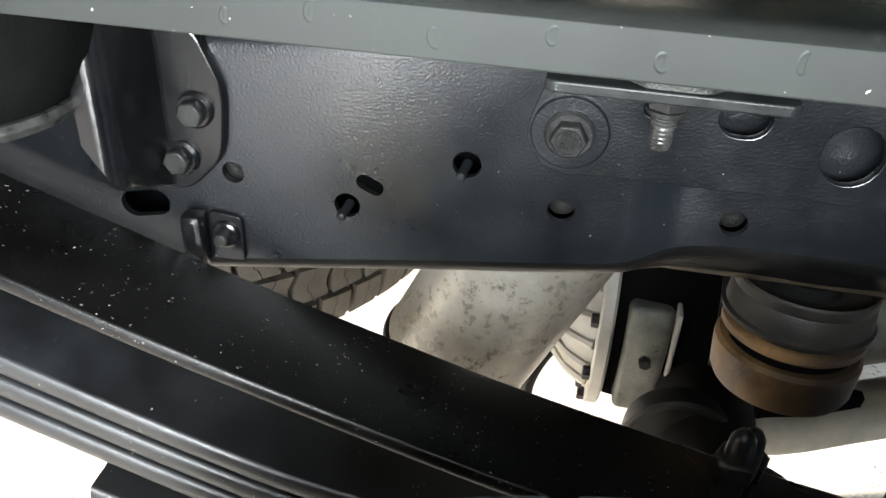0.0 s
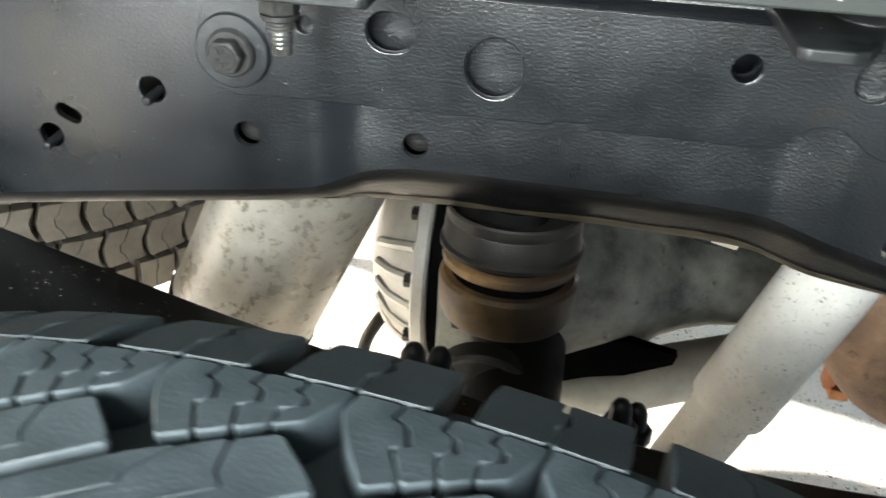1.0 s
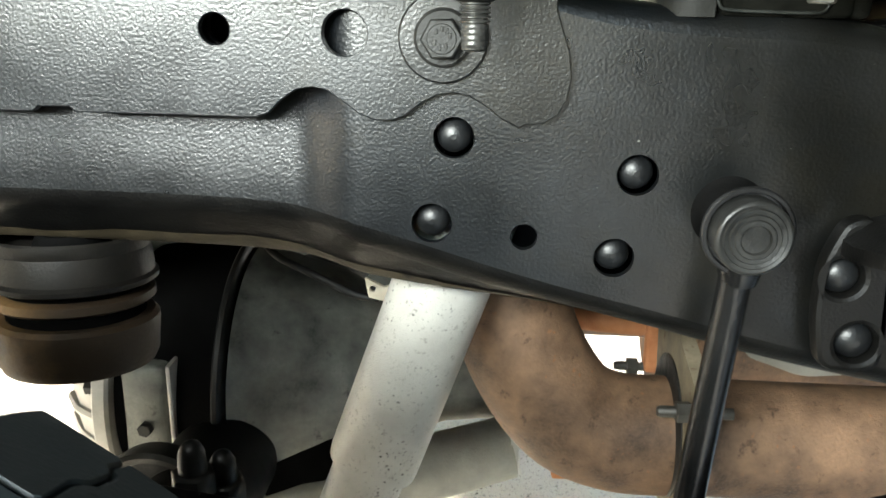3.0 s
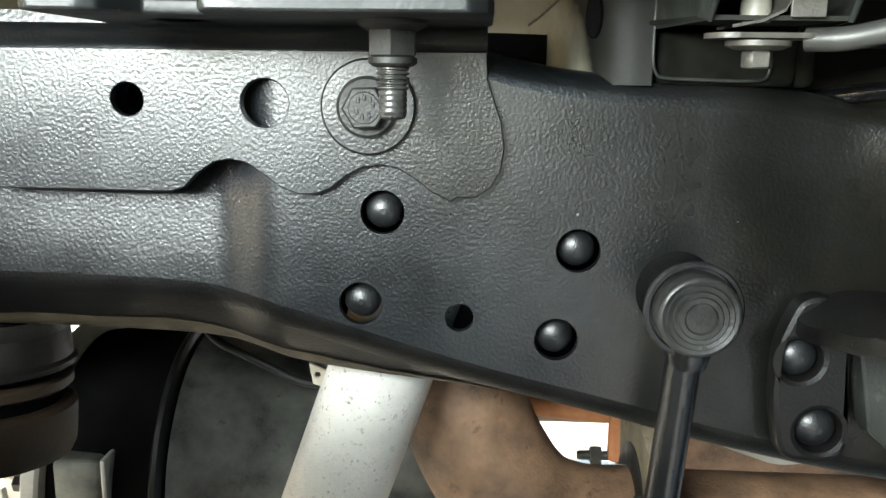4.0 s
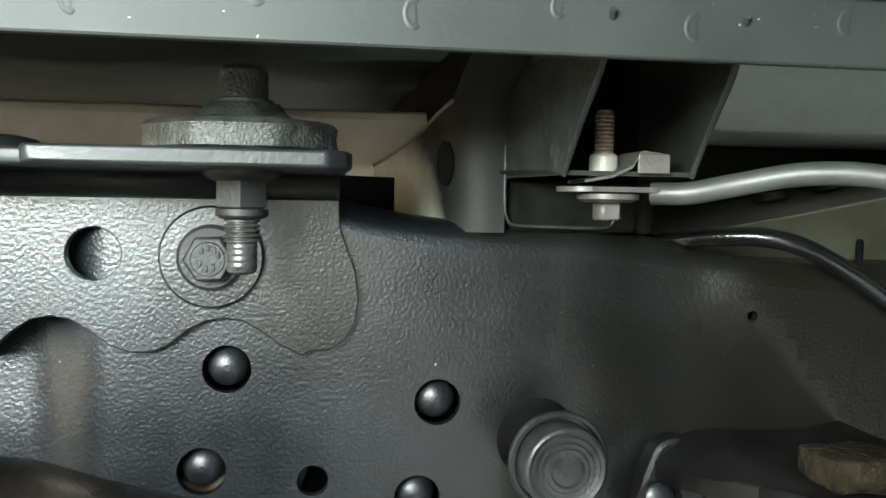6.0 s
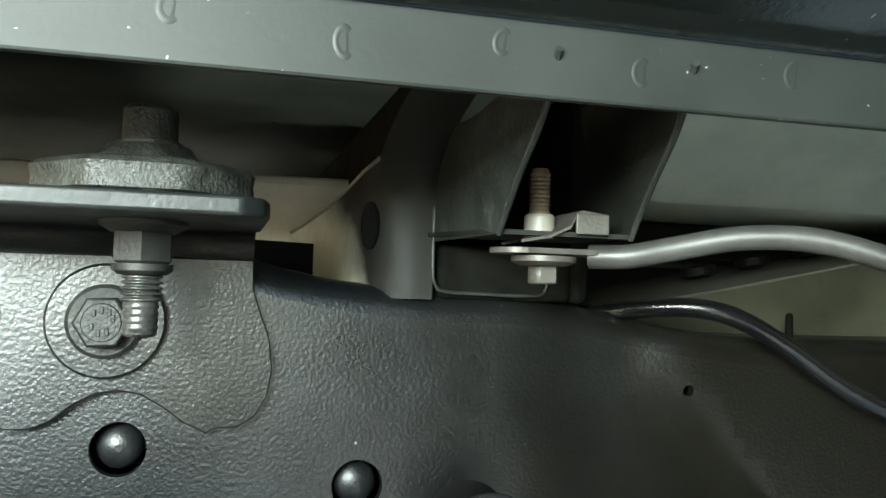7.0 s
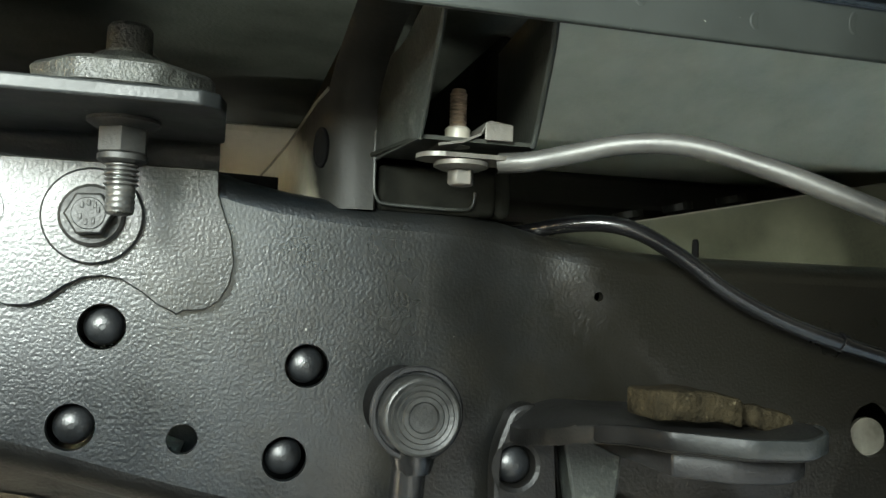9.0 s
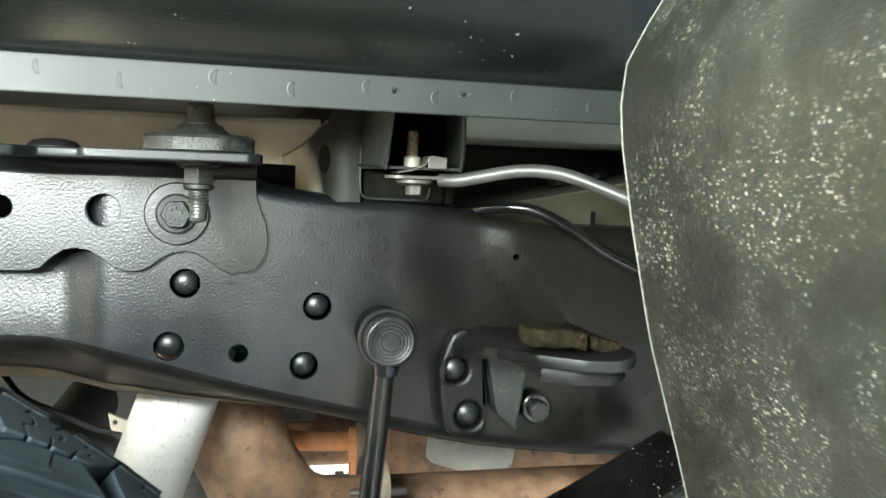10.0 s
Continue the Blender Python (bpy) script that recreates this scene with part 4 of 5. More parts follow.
for v in bm.verts:
    v.co += Vector((0.4, 0.6, 1.0)) * (noise.noise(v.co * 110) * 0.0018)
    v.co.z -= max(0.0, v.co.x - 0.776) * 0.3
solid("mud_clod", bm, M_CLAY, (0.78, 0.305, 0.667), "small dried mud crumb lying on the spring stop ledge", "mud")

# ---------------------------------------------------------------- sway bar link
link = thing("sway_bar_link", (0.643, 0.35, 0.664), "black sway bar end link with a ringed round bolt head", "link")
LX, LZ = 0.643, 0.6645
part("link_eye", lathe((LX, FACE, LZ), (0, -1, 0), [(0, 0.0195), (0.002, 0.0185), (0.006, 0.0165), (0.030, 0.0165)], 44), M_RAIL_IN, link)
part("link_ring", lathe((LX, FACE - 0.0325, LZ), (0, -1, 0), [(0, 0.0205), (0.001, 0.0222), (0.0032, 0.0222), (0.004, 0.0214), (0.004, 0.0199), (0.0006, 0.0192), (0.0006, 0.001)], 44), M_RUBBER, link)
part("link_bolt", lathe((LX, FACE - 0.0375, LZ), (0, -1, 0), [(-0.012, 0.0182), (0.0085, 0.0182), (0.0096, 0.0174), (0.0100, 0.0164), (0.0093, 0.0148), (0.0105, 0.0142), (0.0098, 0.0122), (0.0110, 0.0116),
     (0.0106, 0.0098), (0.0116, 0.0092), (0.0116, 0.0072), (0.0098, 0.0066), (0.0098, 0.001)], 44), M_STEEL, link)
part("link_rod", tube([(LX - 0.001, FACE - 0.029, LZ - 0.018), (LX - 0.004, FACE - 0.029, LZ - 0.06), (LX - 0.014, FACE - 0.034, LZ - 0.17), (LX - 0.03, FACE - 0.05, LZ - 0.36)], 0.0082, 20), M_BLACK, link)
part("link_neck", lathe((LX, FACE - 0.029, LZ - 0.014), (0, 0, -1), [(0, 0.011), (0.008, 0.0105), (0.014, 0.0088)], 20), M_BLACK, link)

# ---------------------------------------------------------------- hanger bracket at the front end of the spring
hanger = thing("spring_hanger", (-0.16, 0.37, 0.66), "black spring hanger bracket bolted to the rail", "bracket")
plate = round_corners([(-0.165, 0.664), (-0.138, 0.664), (-0.113, 0.690), (-0.108, 0.735), (-0.125, 0.775), (-0.165, 0.775)], 0.012)
part("bolt_plate", sheet(plate, [], FACE - 0.008, 0.0075, 0.0015), M_BLACK, hanger)
for x, z in ((-0.1275, 0.7215), (-0.1405, 0.688)):
    b = part("bolt_washer", lathe((x, FACE - 0.0078, z), (0, -1, 0), [(0, 0.0118), (0.002, 0.0118), (0.0035, 0.0100)], 32), M_BLACK, hanger)
    part("bolt_head", hexagon((x, FACE - 0.011, z), (0, -1, 0), 0.0145, 0.0075, turn=0.4), M_STEEL, b)
plan = [(-0.146, 0.3925), (-0.1495, 0.388), (-0.151, 0.372), (-0.153, 0.352), (-0.156, 0.343), (-0.161, 0.339), (-0.172, 0.339)]
heights = [0.668, 0.669, 0.676, 0.686, 0.690, 0.699, 0.716]
fine_plan = smooth_line([(x, y, z) for (x, y), z in zip(plan, heights)], 4)
part("folded_wing", panel(fine_plan, [(p.x, p.y, 0.80) for p in fine_plan], (0.0015, 0.003, 0), 6), M_BLACK, hanger)
boot = thing("bumper_boot", (-0.245, 0.345, 0.731), "large dark rubber cushion with a bright lit-edge rim above the hanger", "cushion")
part("boot", lathe((-0.245, 0.345, 0.742), (0, 0, 1), [(-0.004, 0.03), (-0.004, 0.062), (0.004, 0.072), (0.03, 0.088), (0.08, 0.098), (0.13, 0.09)], 48), M_RAIL_IN, boot)
# Bright metal stands in for the light on the cushion's lower edge.
part("boot_ring", lathe((-0.245, 0.345, 0.729), (0, 0, 1), [(0.002, 0.045), (0, 0.060), (0.003, 0.068), (0.008, 0.071), (0.012, 0.069), (0.013, 0.06)], 48), M_BARE, boot, "bright rim for the lit lower edge")
lug = thing("pipe_clip", (-0.13, 0.39, 0.62), "small folded steel clip bolted on the rail", "clip")
part("clip_plate", sheet(round_corners([(-0.130, 0.612), (-0.107, 0.612), (-0.107, 0.646), (-0.130, 0.648)], 0.004), [], FACE - 0.004, 0.0035, 0.0008), M_BLACK, lug)
part("clip_fold", box((-0.146, FACE - 0.016, 0.606), (-0.131, FACE - 0.0005, 0.648), 0.004), M_BLACK, lug)
b = part("clip_washer", lathe((-0.119, FACE - 0.004, 0.632), (0, -1, 0), [(0, 0.0095), (0.002, 0.0095), (0.003, 0.008)], 28), M_BLACK, lug)
part("clip_stud", lathe((-0.119, FACE - 0.006, 0.632), (0, -1, 0), [(0, 0.0045), (0.008, 0.0045), (0.009, 0.0035)], 20), M_STEEL, b)
studs = thing("weld_studs", (0.0, FACE, 0.66), "short steel studs poking through holes in the rail", "studs")
for x, z in ((0.0388, 0.7015), (-0.0365, 0.6625)):
    part("stud", lathe((x - 0.001, FACE + 0.012, z - 0.0035), (-0.1, -1, -0.12), [(0, 0.0030), (0.0165, 0.0030), (0.0175, 0.0022), (0.0178, 0.0005)], 16), M_RIVET, studs)

# ---------------------------------------------------------------- leaf spring
SPRING = [(-0.7, 0.80), (-0.45, 0.735), (-0.262, 0.669), (-0.121, 0.619), (0.002, 0.58), (0.091, 0.554), (0.187, 0.531), (0.28, 0.511), (0.37, 0.496), (0.456, 0.487), (0.542, 0.486),
          (0.641, 0.497), (0.724, 0.514), (0.79, 0.541), (0.872, 0.585)]
spring_line = smooth_line([Vector((x, 0, z)) for x, z in SPRING], 6)


def leaf(offset, x0, x1, thick, y0=0.300, y1=0.378):
    """One spring leaf with rounded long edges."""
    bm, rows = bmesh.new(), []
    pts = [p for p in spring_line if x0 <= p.x <= x1]
    for k, p in enumerate(pts):
        z = p.z - offset(p.x) if callable(offset) else p.z - offset
        h = thick / 2
        c = min(h * 0.5, 0.0045)
        loop = arc(y0 + c, z - thick + c, c, 270, 180, 3) + [(y0 - 0.0008, z - h)] + arc(y0 + c, z - c, c, 180, 90, 3) + arc(y1 - c, z - c, c, 90, 0, 3) + arc(y1 - c, z - thick + c, c, 0, -90, 3)
        rows.append([bm.verts.new((p.x, a, b)) for a, b in loop])
    for a, b in zip(rows, rows[1:]):
        for k in range(len(a)):
            bm.faces.new((a[k], a[(k + 1) % len(a)], b[(k + 1) % len(a)], b[k]))
    bm.faces.new(rows[0])
    bm.faces.new(rows[-1])
    return bm


spring = thing("leaf_spring", (0.27, 0.34, 0.4), "dusty black multi-leaf spring pack", "leaf spring")
part("overload_leaf", leaf(0.0, -0.7, 0.88, 0.012, 0.2945), M_SPRING, spring)
gap = lambda x: 0.036 + 0.042 * eased(0.25, -0.08, x) + 0.04 * eased(0.4, 0.8, x)
for drop, x0, x1 in ((0.0, -0.7, 0.95), (0.019, -0.62, 0.79), (0.038, -0.54, 0.63), (0.082, -0.205, 0.47)):
    part("leaf", leaf(lambda x, drop=drop: gap(x) + drop, x0, x1, 0.0168, 0.300 - drop * 0.1), M_LEAF, spring)
part("spacer", box((0.17, 0.302, 0.40), (0.37, 0.376, 0.49), 0.004), M_BLACK, spring)
for x, y, top in ((0.2195, 0.330, 0.592), (0.232, 0.352, 0.574), (0.351, 0.390, 0.522), (0.364, 0.404, 0.508)):
    u = part("u_bolt", lathe((x, y, 0.44), (0, 0, 1), [(0, 0.0085), (top - 0.458, 0.0085), (top - 0.447, 0.0076), (top - 0.442, 0.005), (top - 0.44, 0.001)], 16), M_RUBBER, spring)
    part("u_bolt_nut", hexagon((x, y, top - 0.034), (0, 0, 1), 0.023, 0.014), M_RUBBER, u)

# ---------------------------------------------------------------- axle with its differential
axle = thing("rear_axle", (0.27, 0.75, 0.3), "grey cast rear axle with a bolted alloy differential cover", "axle")
AX, AZ = 0.27, 0.335
part("axle_tube", lathe((AX, 0.05, AZ), (0, 1, 0), [(0, 0.05), (0.3, 0.05), (0.5, 0.048), (0.62, 0.05)], 40), M_RUBBER, axle)
part("axle_tube", lathe((AX, 0.85, AZ), (0, 1, 0), [(0, 0.075), (0.12, 0.055), (0.6, 0.05)], 40), M_RUBBER, axle)
part("axle_perch", box((0.205, 0.395, 0.33), (0.335, 0.485, 0.40), 0.012, seg=3), M_RUBBER, axle)
part("bump_seat", lathe((0.27, 0.44, 0.395), (0, 0, 1), [(0, 0.056), (0.016, 0.056), (0.02, 0.052), (0.012, 0.046), (0.008, 0.02)], 40), M_RUBBER, axle)
DY, DZ = 0.79, 0.375
part("differential_cover", lathe((0.09, DY, DZ), (1, 0, 0), [(0, 0.05), (0.012, 0.08), (0.035, 0.112), (0.055, 0.125), (0.066, 0.127)], 56), M_COVER, axle)
f = part("cover_flange", lathe((0.152, DY, DZ), (1, 0, 0), [(0, 0.143), (0.002, 0.145), (0.013, 0.145), (0.016, 0.142)], 64), M_COVER, axle)
for k in range(12):
    w = math.radians(15 + 30 * k)
    part("cover_bolt", hexagon((0.154, DY + 0.136 * math.cos(w), DZ + 0.136 * math.sin(w)), (-1, 0, 0), 0.013, 0.010), M_STEEL, f)
for k in range(5):
    w = math.radians(150 + 15 * k)
    c, q = math.cos(w), math.sin(w)
    bm = tube([(0.105, DY + 0.085 * c, DZ + 0.085 * q), (0.125, DY + 0.11 * c, DZ + 0.11 * q), (0.152, DY + 0.128 * c, DZ + 0.128 * q)], 0.006, 8)
    part("cover_fin", bm, M_COVER, f)
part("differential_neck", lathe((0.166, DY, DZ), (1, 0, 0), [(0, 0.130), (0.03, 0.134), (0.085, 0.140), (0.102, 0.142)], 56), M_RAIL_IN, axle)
part("carrier_flange", lathe((0.266, DY, DZ), (1, 0, 0), [(0, 0.144), (0.002, 0.146), (0.006, 0.146), (0.008, 0.143)], 64), M_STEEL, axle)
part("carrier", lathe((0.278, DY, DZ), (1, 0, 0), [(0, 0.136), (0.012, 0.130), (0.04, 0.122), (0.085, 0.110), (0.115, 0.094), (0.145, 0.070), (0.170, 0.059), (0.20, 0.050), (0.235, 0.046), (0.27, 0.046)], 64), M_CAST, axle)
part("pinion_flange", lathe((0.546, DY, DZ - 0.02), (1, 0, 0), [(0, 0.088), (0.008, 0.088), (0.010, 0.085), (0.011, 0.05), (0.04, 0.045)], 48), M_COVER, axle)
part("carrier_rib", tube([(0.272, DY - 0.095, 0.262), (0.36, DY - 0.098, 0.280), (0.44, DY - 0.085, 0.302), (0.545, DY - 0.06, 0.325)], lambda s: 0.036 - 0.004 * s, 24), M_CAST_PALE, axle, "rib coloured pale for light from the ground")
part("vent_pipe", tube([(0.165, 0.76, 0.365), (0.126, 0.732, 0.335), (0.100, 0.712, 0.306), (0.087, 0.700, 0.27), (0.088, 0.700, 0.21)], 0.0075, 14), M_STEEL, axle)
# Black sheet put before the carrier for the shade above the rib.
part("rib_pocket_shade", panel([(0.300, 0.668, 0.290), (0.345, 0.664, 0.312), (0.385, 0.664, 0.322), (0.432, 0.670, 0.340)],
                          [(0.316, 0.682, 0.338), (0.345, 0.684, 0.345), (0.385, 0.684, 0.352), (0.436, 0.676, 0.347)], (0, 0.012, 0), 4), M_RAIL_IN, axle, "black sheet for the shade in the casting pocket")
bm = box((0.180, DY - 0.138, 0.30), (0.226, DY - 0.09, 0.436), 0.008, seg=4)
bmesh.ops.subdivide_edges(bm, edges=bm.edges[:], cuts=2, use_grid_fill=True)
for v in bm.verts:
    ridge = max(0.0, 1 - abs((v.co.z - 0.378) - (v.co.x - 0.20) * 0.9) / 0.02)
    v.co.y -= 0.007 * ridge if v.co.y < DY - 0.12 else 0.0
part("boss", bm, M_CAST, axle)
part("boss_edge", box((0.2265, DY - 0.143, 0.318), (0.2315, DY - 0.10, 0.440), 0.002), M_COVER, axle, "pale edge flange")
part("boss_plug", hexagon((0.204, DY - 0.142, 0.376), (0, -1, 0), 0.012, 0.008), M_STEEL, axle)
part("tube_flange", lathe((0.240, 0.575, 0.342), (0, -1, 0), [(-0.02, 0.052), (0, 0.0565), (0.006, 0.0565), (0.009, 0.053), (0.007, 0.047), (0.001, 0.044), (0.001, 0.002)], 48), M_STEEL, axle)
part("brake_line", tube([(0.31, 0.64, 0.60), (0.33, 0.62, 0.578), (0.348, 0.60, 0.567), (0.368, 0.60, 0.556), (0.389, 0.60, 0.546), (0.412, 0.60, 0.535), (0.432, 0.60, 0.532)], 0.0032, 12), M_RUBBER, axle)
part("line_tab", sheet(round_corners([(0.421, 0.553), (0.424, 0.536), (0.446, 0.531), (0.452, 0.552), (0.437, 0.545)], 0.002), [circle(0.4275, 0.5435, 0.0025, 12)], 0.592, 0.003, 0.0005), M_PRIMER, axle, "beige steel tab")
bump = thing("bump_stop", (0.267, 0.44, 0.53), "ringed rubber bump stop with ochre stains under the rail", "bump stop")
BX, BY, BD = 0.2640, 0.4500, Vector((0, -0.08, -0.997))
BT = Vector((BX, BY, 0.6465))
part("bump_cup", lathe(BT, BD, [(0.0262, 0.020), (0.0262, 0.0411), (0.0190, 0.0435), (0.0180, 0.0450), (0.0195, 0.0462), (0.0258, 0.0462), (0.0267, 0.0458), (0.0276, 0.0462), (0.0425, 0.0474), (0.0445, 0.0496), (0.0474, 0.0494), (0.0483, 0.0478), (0.0485, 0.038)], 56), M_BUMP, bump)
part("bump_stem", lathe(BT + BD * 0.0185, BD, [(0, 0.020), (0.010, 0.024)], 32), M_RAIL_IN, bump)
part("bump_core", lathe(BT + BD * 0.0445, BD, [(0, 0.0410), (0.033, 0.0410)], 40), M_RAIL_IN, bump)
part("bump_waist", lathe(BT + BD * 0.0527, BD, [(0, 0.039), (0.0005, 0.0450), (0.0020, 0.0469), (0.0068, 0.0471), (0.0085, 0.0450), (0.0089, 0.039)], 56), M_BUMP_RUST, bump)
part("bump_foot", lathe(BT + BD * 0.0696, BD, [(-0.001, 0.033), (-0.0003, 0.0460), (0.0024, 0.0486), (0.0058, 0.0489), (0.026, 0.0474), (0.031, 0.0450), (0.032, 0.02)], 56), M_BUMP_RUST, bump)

# ---------------------------------------------------------------- shock absorber, canister, exhaust
shock = thing("shock_absorber", (0.44, 0.50, 0.43), "pitted pale grey shock absorber leaning beside the axle", "shock absorber")
sa, sb = Vector((0.5085, 0.48, 0.645)), Vector((0.4430, 0.48, 0.4565))
d = (sb - sa).normalized()
n = (sb - sa).length
part("dust_tube", lathe(sa, d, [(0, 0.0315), (n - 0.006, 0.0315), (n - 0.001, 0.031), (n, 0.0295)], 48), M_SHOCK, shock)
part("lower_tube", lathe(sb - d * 0.01, d, [(0, 0.026), (0.2, 0.026), (0.21, 0.022)], 48), M_SHOCK, shock)

can = thing("exhaust_canister", (0.02, 0.54, 0.42), "mottled grey metal canister with a rolled lower rim", "canister")
ca, cd = Vector((0.0185, 0.54, 0.4375)), Vector((0.42, 0.0, 0.9075))
part("can_shell", lathe(ca, cd, [(-0.002, 0.05), (0.0, 0.064), (0.008, 0.0672), (0.02, 0.0665), (0.34, 0.0665), (0.345, 0.06)], 64), M_CAN, can)
part("can_rim", lathe(ca, cd, [(-0.004, 0.060), (-0.0035, 0.0685), (0.0035, 0.0690), (0.005, 0.0675)], 64), M_STEEL, can)

pipe = thing("exhaust_pipe", (0.7, 0.56, 0.45), "rusty brown exhaust pipe with an elbow and bolted flange", "exhaust pipe")
part("elbow", tube([(0.540, 0.605, 0.745), (0.533, 0.60, 0.70), (0.528, 0.582, 0.62), (0.534, 0.564, 0.558), (0.549, 0.557, 0.511), (0.580, 0.554, 0.466), (0.617, 0.553, 0.449), (0.666, 0.553, 0.447)], 0.0455, 40), M_RUST, pipe)
part("straight", tube([(0.666, 0.553, 0.447), (0.9, 0.553, 0.446), (1.39, 0.553, 0.442)], 0.0445, 40), M_RUST, pipe)
bm = lathe((0.657, 0.553, 0.457), (1, 0, 0), [(0, 0.052), (0.001, 0.054), (0.011, 0.054), (0.012, 0.052)], 40)
fl = part("flange", bm, M_STEEL, pipe, "worn grey flange")


def flange_plate(x, thick, rounds):
    """A plate square to the pipe: the tight outline round several circles."""
    pts = [Vector((y + r * math.cos(w), z + r * math.sin(w))) for y, z, r in rounds for w in (2 * math.pi * k / 24 for k in range(24))]
    c = sum(pts, Vector((0, 0))) / len(pts)
    hull = []
    for k in range(64):
        d = Vector((math.cos(2 * math.pi * k / 64), math.sin(2 * math.pi * k / 64)))
        far = max(pts, key=lambda q: q.dot(d))
        if not hull or (far - hull[-1]).length > 1e-5:
            hull.append(far)
    if (hull[0] - hull[-1]).length < 1e-5:
        hull.pop()
    bm = bmesh.new()
    a = [bm.verts.new((x, q.x, q.y)) for q in hull]
    b = [bm.verts.new((x + thick, q.x, q.y)) for q in hull]
    rim = [bm.faces.new(a), bm.faces.new(b)]
    for k in range(len(a)):
        bm.faces.new((a[k], a[(k + 1) % len(a)], b[(k + 1) % len(a)], b[k]))
    return bm


part("flange_ear", flange_plate(0.659, 0.011, [(0.553, 0.457, 0.050), (0.492, 0.505, 0.018), (0.530, 0.393, 0.026), (0.60, 0.53, 0.018)]), M_TAN, fl, "tan rusty flange plate")
for y, z in ((0.482, 0.505), (0.515, 0.400)):
    b = part("flange_nut", hexagon((0.657, y, z), (-1, 0, 0), 0.013, 0.010), M_ZINC, fl)
    part("flange_stud", lathe((0.685, y, z), (-1, 0, 0), [(0, 0.004), (0.048, 0.004), (0.05, 0.003)], 16), M_ZINC, fl)
hang = thing("exhaust_hanger", (0.6, 0.66, 0.35), "orange-rusted exhaust hanger bracket", "bracket")
part("hanger_bar", box((0.576, 0.650, 0.350), (0.588, 0.670, 0.43), 0.004), M_RUST_ORANGE, hang)
part("hanger_foot", box((0.582, 0.645, 0.343), (0.602, 0.667, 0.356), 0.003), M_RUST_ORANGE, hang)
part("hanger_arm", tube([(0.575, 0.675, 0.498), (0.61, 0.668, 0.494), (0.66, 0.664, 0.493), (0.70, 0.664, 0.494)], 0.0105, 16), M_RUST_ORANGE, hang)
part("hanger_post", box((0.657, 0.648, 0.452), (0.680, 0.660, 0.512), 0.004), M_RUST_ORANGE, hang)
part("hanger_nut", hexagon((0.652, 0.655, 0.456), (-1, 0, 0), 0.014, 0.009), M_ZINC, hang)
part("hanger_stud", lathe((0.680, 0.655, 0.456), (-1, 0, 0), [(0, 0.004), (0.046, 0.004), (0.048, 0.003)], 16), M_ZINC, hang)
part("hanger_plate", box((0.575, 0.690, 0.508), (0.625, 0.694, 0.560), 0.003), M_CAST, hang, "grey mounting plate")
shield = thing("heat_shield", (0.80, 0.68, 0.45), "dull grey steel heat shield fixed before the muffler", "heat shield")
part("shield_stay", box((0.79, 0.667, 0.47), (0.81, 0.76, 0.476), 0.001), M_CAST_PALE, shield)
part("shield_sheet", sheet(round_corners([(0.745, 0.466), (0.752, 0.54), (0.86, 0.54), (0.848, 0.452), (0.80, 0.447)], 0.012), [], 0.665, 0.002, 0.0006), M_CAST_PALE, shield)

muffler = thing("muffler", (1.05, 0.85, 0.36), "dark brown rusty exhaust muffler behind the pipe", "muffler")
part("muffler_shell", lathe((0.70, 0.86, 0.44), (1, 0, 0), [(0, 0.05), (0.004, 0.10), (0.02, 0.115), (0.66, 0.115), (0.68, 0.10)], 48), M_RUST, muffler)
part("muffler_inlet", lathe((0.60, 0.86, 0.44), (1, 0, 0), [(0, 0.04), (0.11, 0.04)], 32), M_RUST, muffler)
far_rail = thing("chassis_rail", (0.4, 1.25, 0.6), "far black chassis rail in shade beneath the bed", "chassis rail")
part("far_channel", box((-1.5, 1.22, 0.58), (1.4, 1.29, 0.76), 0.012), M_RAIL_IN, far_rail)

# ---------------------------------------------------------------- tyres
R_TYRE, W_TYRE, PITCHES = 0.428, 0.275, 60


def crown(y):
    """The tread's radius at y metres from the tyre's middle."""
    return R_TYRE - 0.008 * (abs(y) / 0.13) ** 2.2 - 0.007 * (max(0.0, abs(y) - 0.115) / 0.024) ** 1.5


def lug_mesh(name, pieces, mat):
    """A tread block made of siped pieces; each piece is an outline in metres round the tyre and across it."""
    bm = bmesh.new()
    for outline in pieces:
        rim = round_corners(outline, 0.0008, 1)
        low = [bm.verts.new(((R_TYRE - 0.020) * math.sin(s / R_TYRE), y, (R_TYRE - 0.020) * math.cos(s / R_TYRE))) for s, y in rim]
        cx, cy = (sum(p[k] for p in rim) / len(rim) for k in (0, 1))
        mid = [bm.verts.new(((crown(y) - 0.0006) * math.sin(s / R_TYRE), y, (crown(y) - 0.0006) * math.cos(s / R_TYRE))) for s, y in rim]
        top = []
        for s, y in rim:
            d = Vector((cx - s, cy - y)).normalized() * 0.0006
            s, y = s + d.x, y + d.y
            top.append(bm.verts.new((crown(y) * math.sin(s / R_TYRE), y, crown(y) * math.cos(s / R_TYRE))))
        for a, b in ((low, mid), (mid, top)):
            for k in range(len(a)):
                bm.faces.new((a[k], a[(k + 1) % len(a)], b[(k + 1) % len(a)], b[k]))
        bm.faces.new(top)
    bmesh.ops.recalc_face_normals(bm, faces=bm.faces[:])
    me = bpy.data.meshes.new(name)
    bm.to_mesh(me)
    bm.free()
    me.materials.append(mat)
    me.polygons.foreach_set("use_smooth", [True] * len(me.polygons))
    me.set_sharp_from_angle(angle=radians(30))
    return me


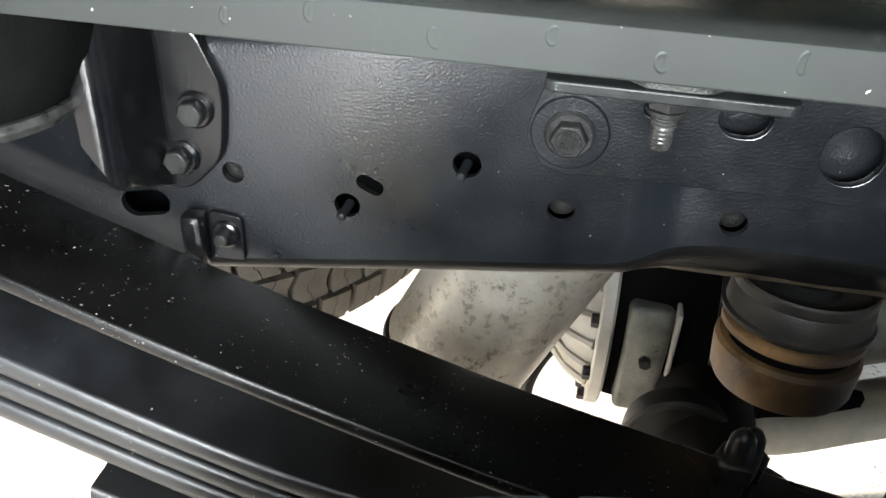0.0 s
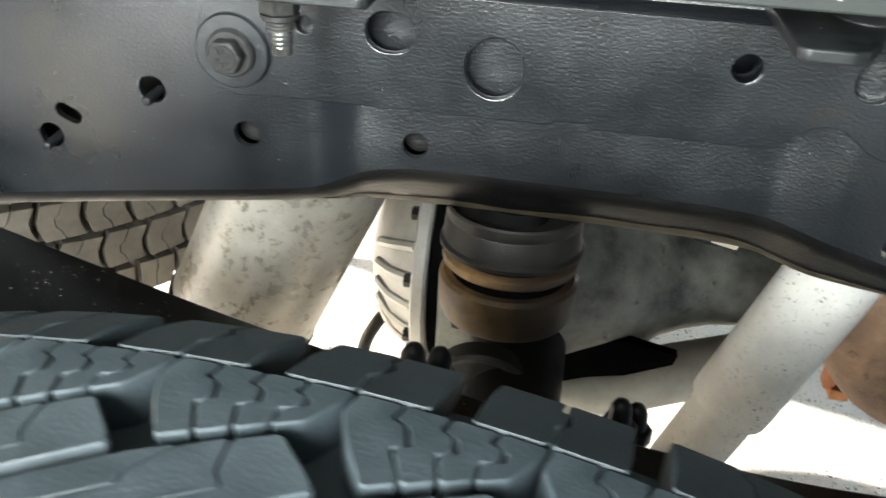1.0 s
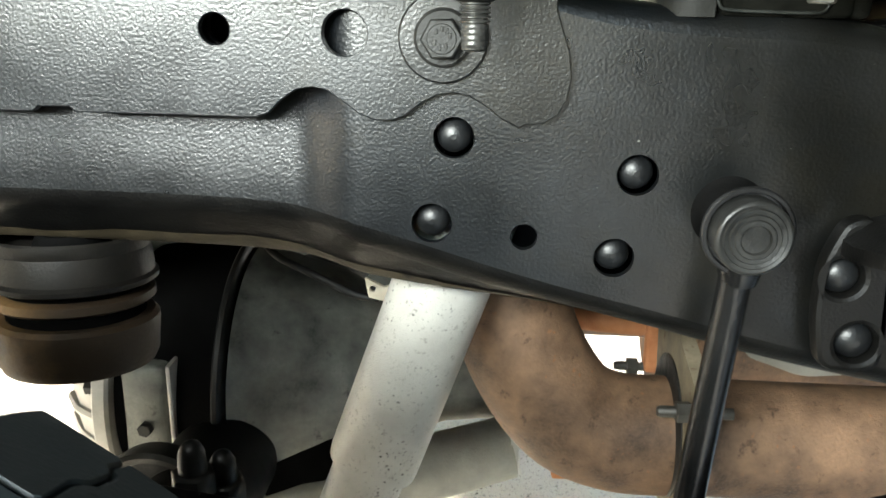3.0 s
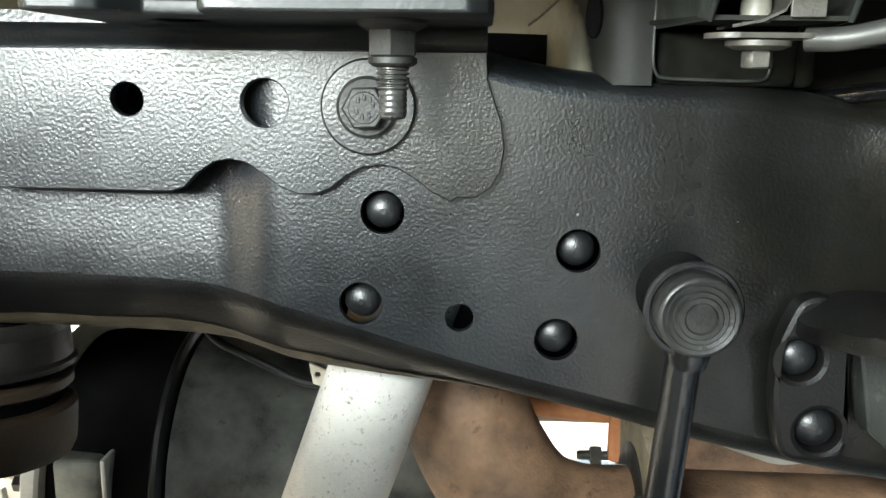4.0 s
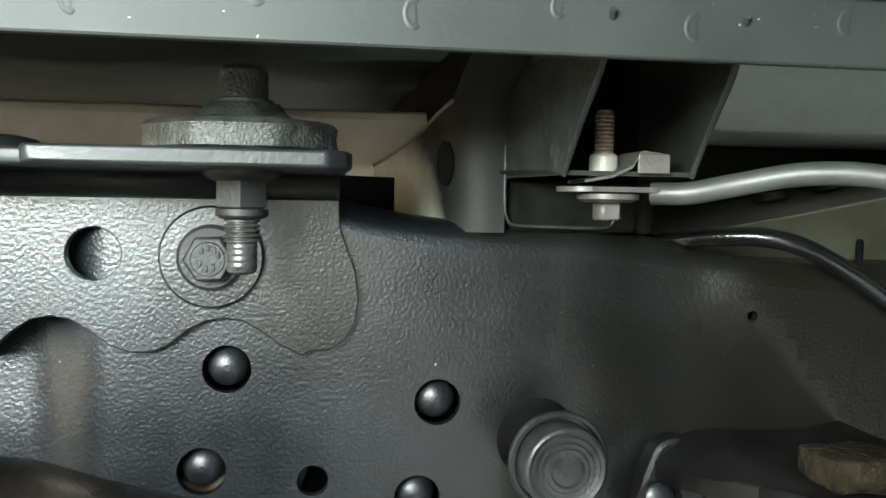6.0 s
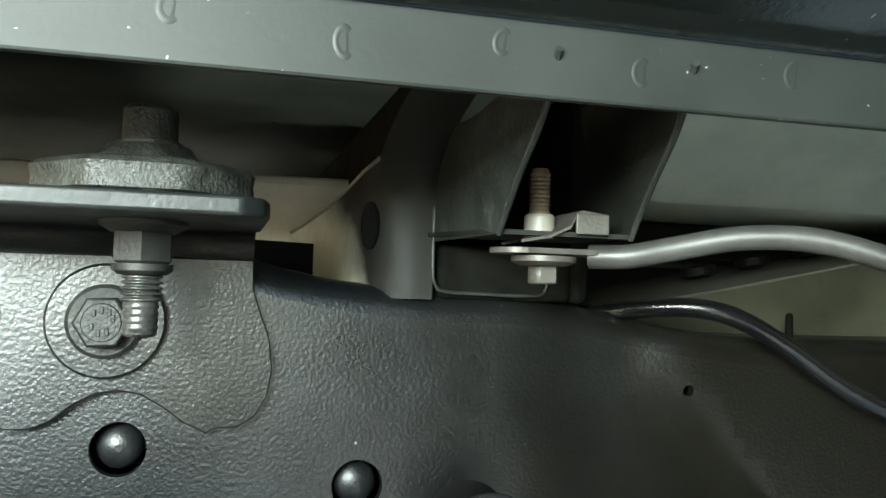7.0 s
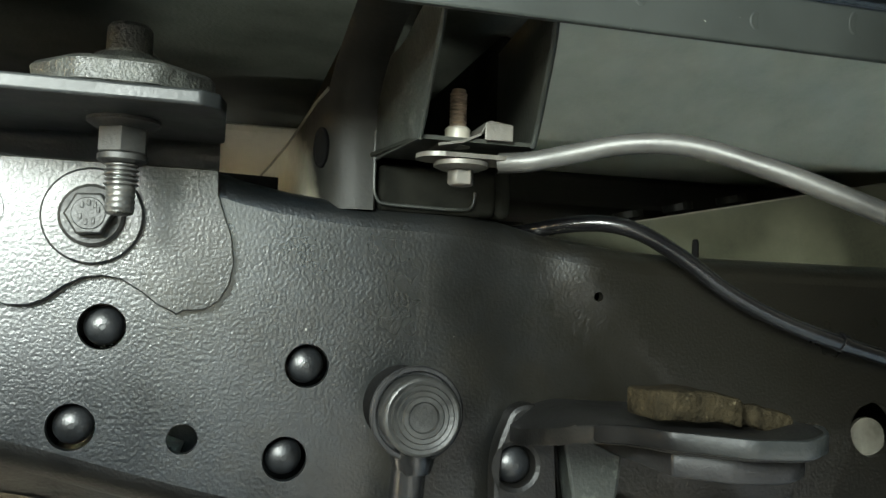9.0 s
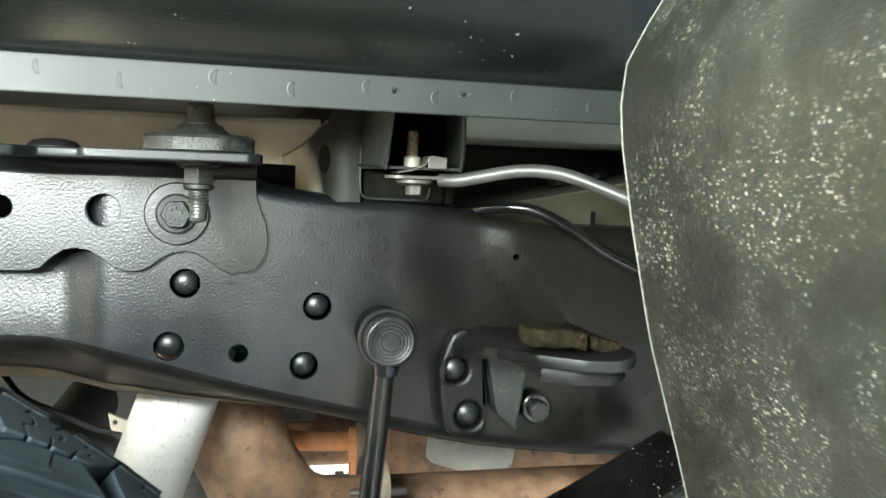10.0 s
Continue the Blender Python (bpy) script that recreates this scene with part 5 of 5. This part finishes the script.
def siped(left, right, cuts, zig, gap_=0.0004):
    """Cuts a block into slices with zigzag sipes; left and right are its end lines as (round, across) pairs, near edge first."""
    out, n = [], cuts + 1
    steps = [0.0, 0.30, 0.40, 0.66, 0.74, 1.0]
    jig = [0.0, 0.0, 1.0, 1.0, 0.0, 0.0]

    def line_at(f, shift, bend):
        def at(u):
            ends = []
            for e in (left, right):
                us = [k / (len(e) - 1) for k in range(len(e))]
                ends.append(Vector((np.interp(u, us, [q[0] for q in e]), np.interp(u, us, [q[1] for q in e]))))
            return ends[0].lerp(ends[1], f)
        return [(at(u).x + zig * j * bend + shift, at(u).y) for u, j in zip(steps, jig)]
    for k in range(n):
        first = line_at(k / n, gap_ if k else 0.0, 1.0 if k else 0.0)
        last = line_at((k + 1) / n, -gap_ if k < n - 1 else 0.0, 1.0 if k < n - 1 else 0.0)
        out.append(first + last[::-1])
    return out


def tyre(name, label, mat, parent_group, chunky=False):
    t = thing(name, (0, 0, 0), label, "wheel", parent_group)
    h = W_TYRE / 2
    prof = [(-h + 0.03, 0.21), (-h + 0.012, 0.235), (-h - 0.012, 0.29), (-h - 0.016, 0.33), (-h - 0.010, 0.37), (-h + 0.002, 0.40), (-h + 0.010, R_TYRE - 0.0190), (-h + 0.03, R_TYRE - 0.0170), (0, R_TYRE - 0.0175)]
    prof += [(-s, r) for s, r in prof[-2::-1]]
    rubber = part("tyre", lathe((0, 0, 0), (0, 1, 0), prof, 96), mat, t)
    p = 2 * math.pi * R_TYRE / PITCHES
    inner = siped([(-0.0065, 0.0845), (-0.0145, 0.096), (-0.0185, 0.105), (-0.017, 0.112)],
                  [(0.0205, 0.0985), (0.0232, 0.103), (0.0252, 0.107), (0.0268, 0.112)], 3, 0.004)
    shoulder = siped([(0.009, 0.1125), (0.012, 0.139)], [(p - 0.0005, 0.1125), (p + 0.0025, 0.139)], 1, 0.002)
    centre = siped([(-0.061, 0.0426), (-0.044, 0.0545), (-0.027, 0.0665), (-0.009, 0.079)],
                   [(-0.022, 0.044), (0.004, 0.062), (0.031, 0.081), (0.018, 0.0935)], 2, 0.003)
    centre += siped([(-0.113, 0.0035), (-0.066, 0.0375)], [(-0.078, 0.0035), (-0.030, 0.0385)], 1, 0.002)
    if chunky:
        inner = siped([(0.000, 0.051), (0.010, 0.070), (0.006, 0.089)], [(p - 0.006, 0.049), (p + 0.004, 0.070), (p, 0.091)], 1, 0.003)
        shoulder = siped([(0.020, 0.098), (0.022, 0.139)], [(p + 0.013, 0.096), (p + 0.015, 0.139)], 1, 0.002)
        centre = siped([(0.012, 0.004), (0.020, 0.023), (0.014, 0.043)], [(p + 0.006, 0.004), (p + 0.014, 0.023), (p + 0.008, 0.044)], 1, 0.003)
    for pieces in (inner + shoulder, centre):
        for flip in (1, -1):
            me = lug_mesh("tread_block", [[(s * flip, y * flip) for s, y in o] for o in pieces], mat)
            for k in range(PITCHES):
                ob = new("tread_block", me)
                ob.parent = rubber
                w = 2 * math.pi * (k + (0.5 if flip < 0 else 0.0)) / PITCHES
                ob.matrix_basis = Matrix.Rotation(w, 4, "Y")
    return t


wheel = tyre("road_wheel", "rear wheel with a blue-black all-terrain tyre and siped tread", M_TYRE, "wheels")
wheel.matrix_basis = pose(0.231, -0.0205, 0.347, 0, -2.1, -5.7)
spare = tyre("spare_wheel", "spare wheel with a dusty brown tyre slung flat beneath the bed", M_TYRE_DUSTY, "wheels", True)
copy_thing(wheel, pose(0.232, 1.70, 0.347))
spare.matrix_basis = pose(-0.455, 0.905, 0.503, 90, 0, 0)
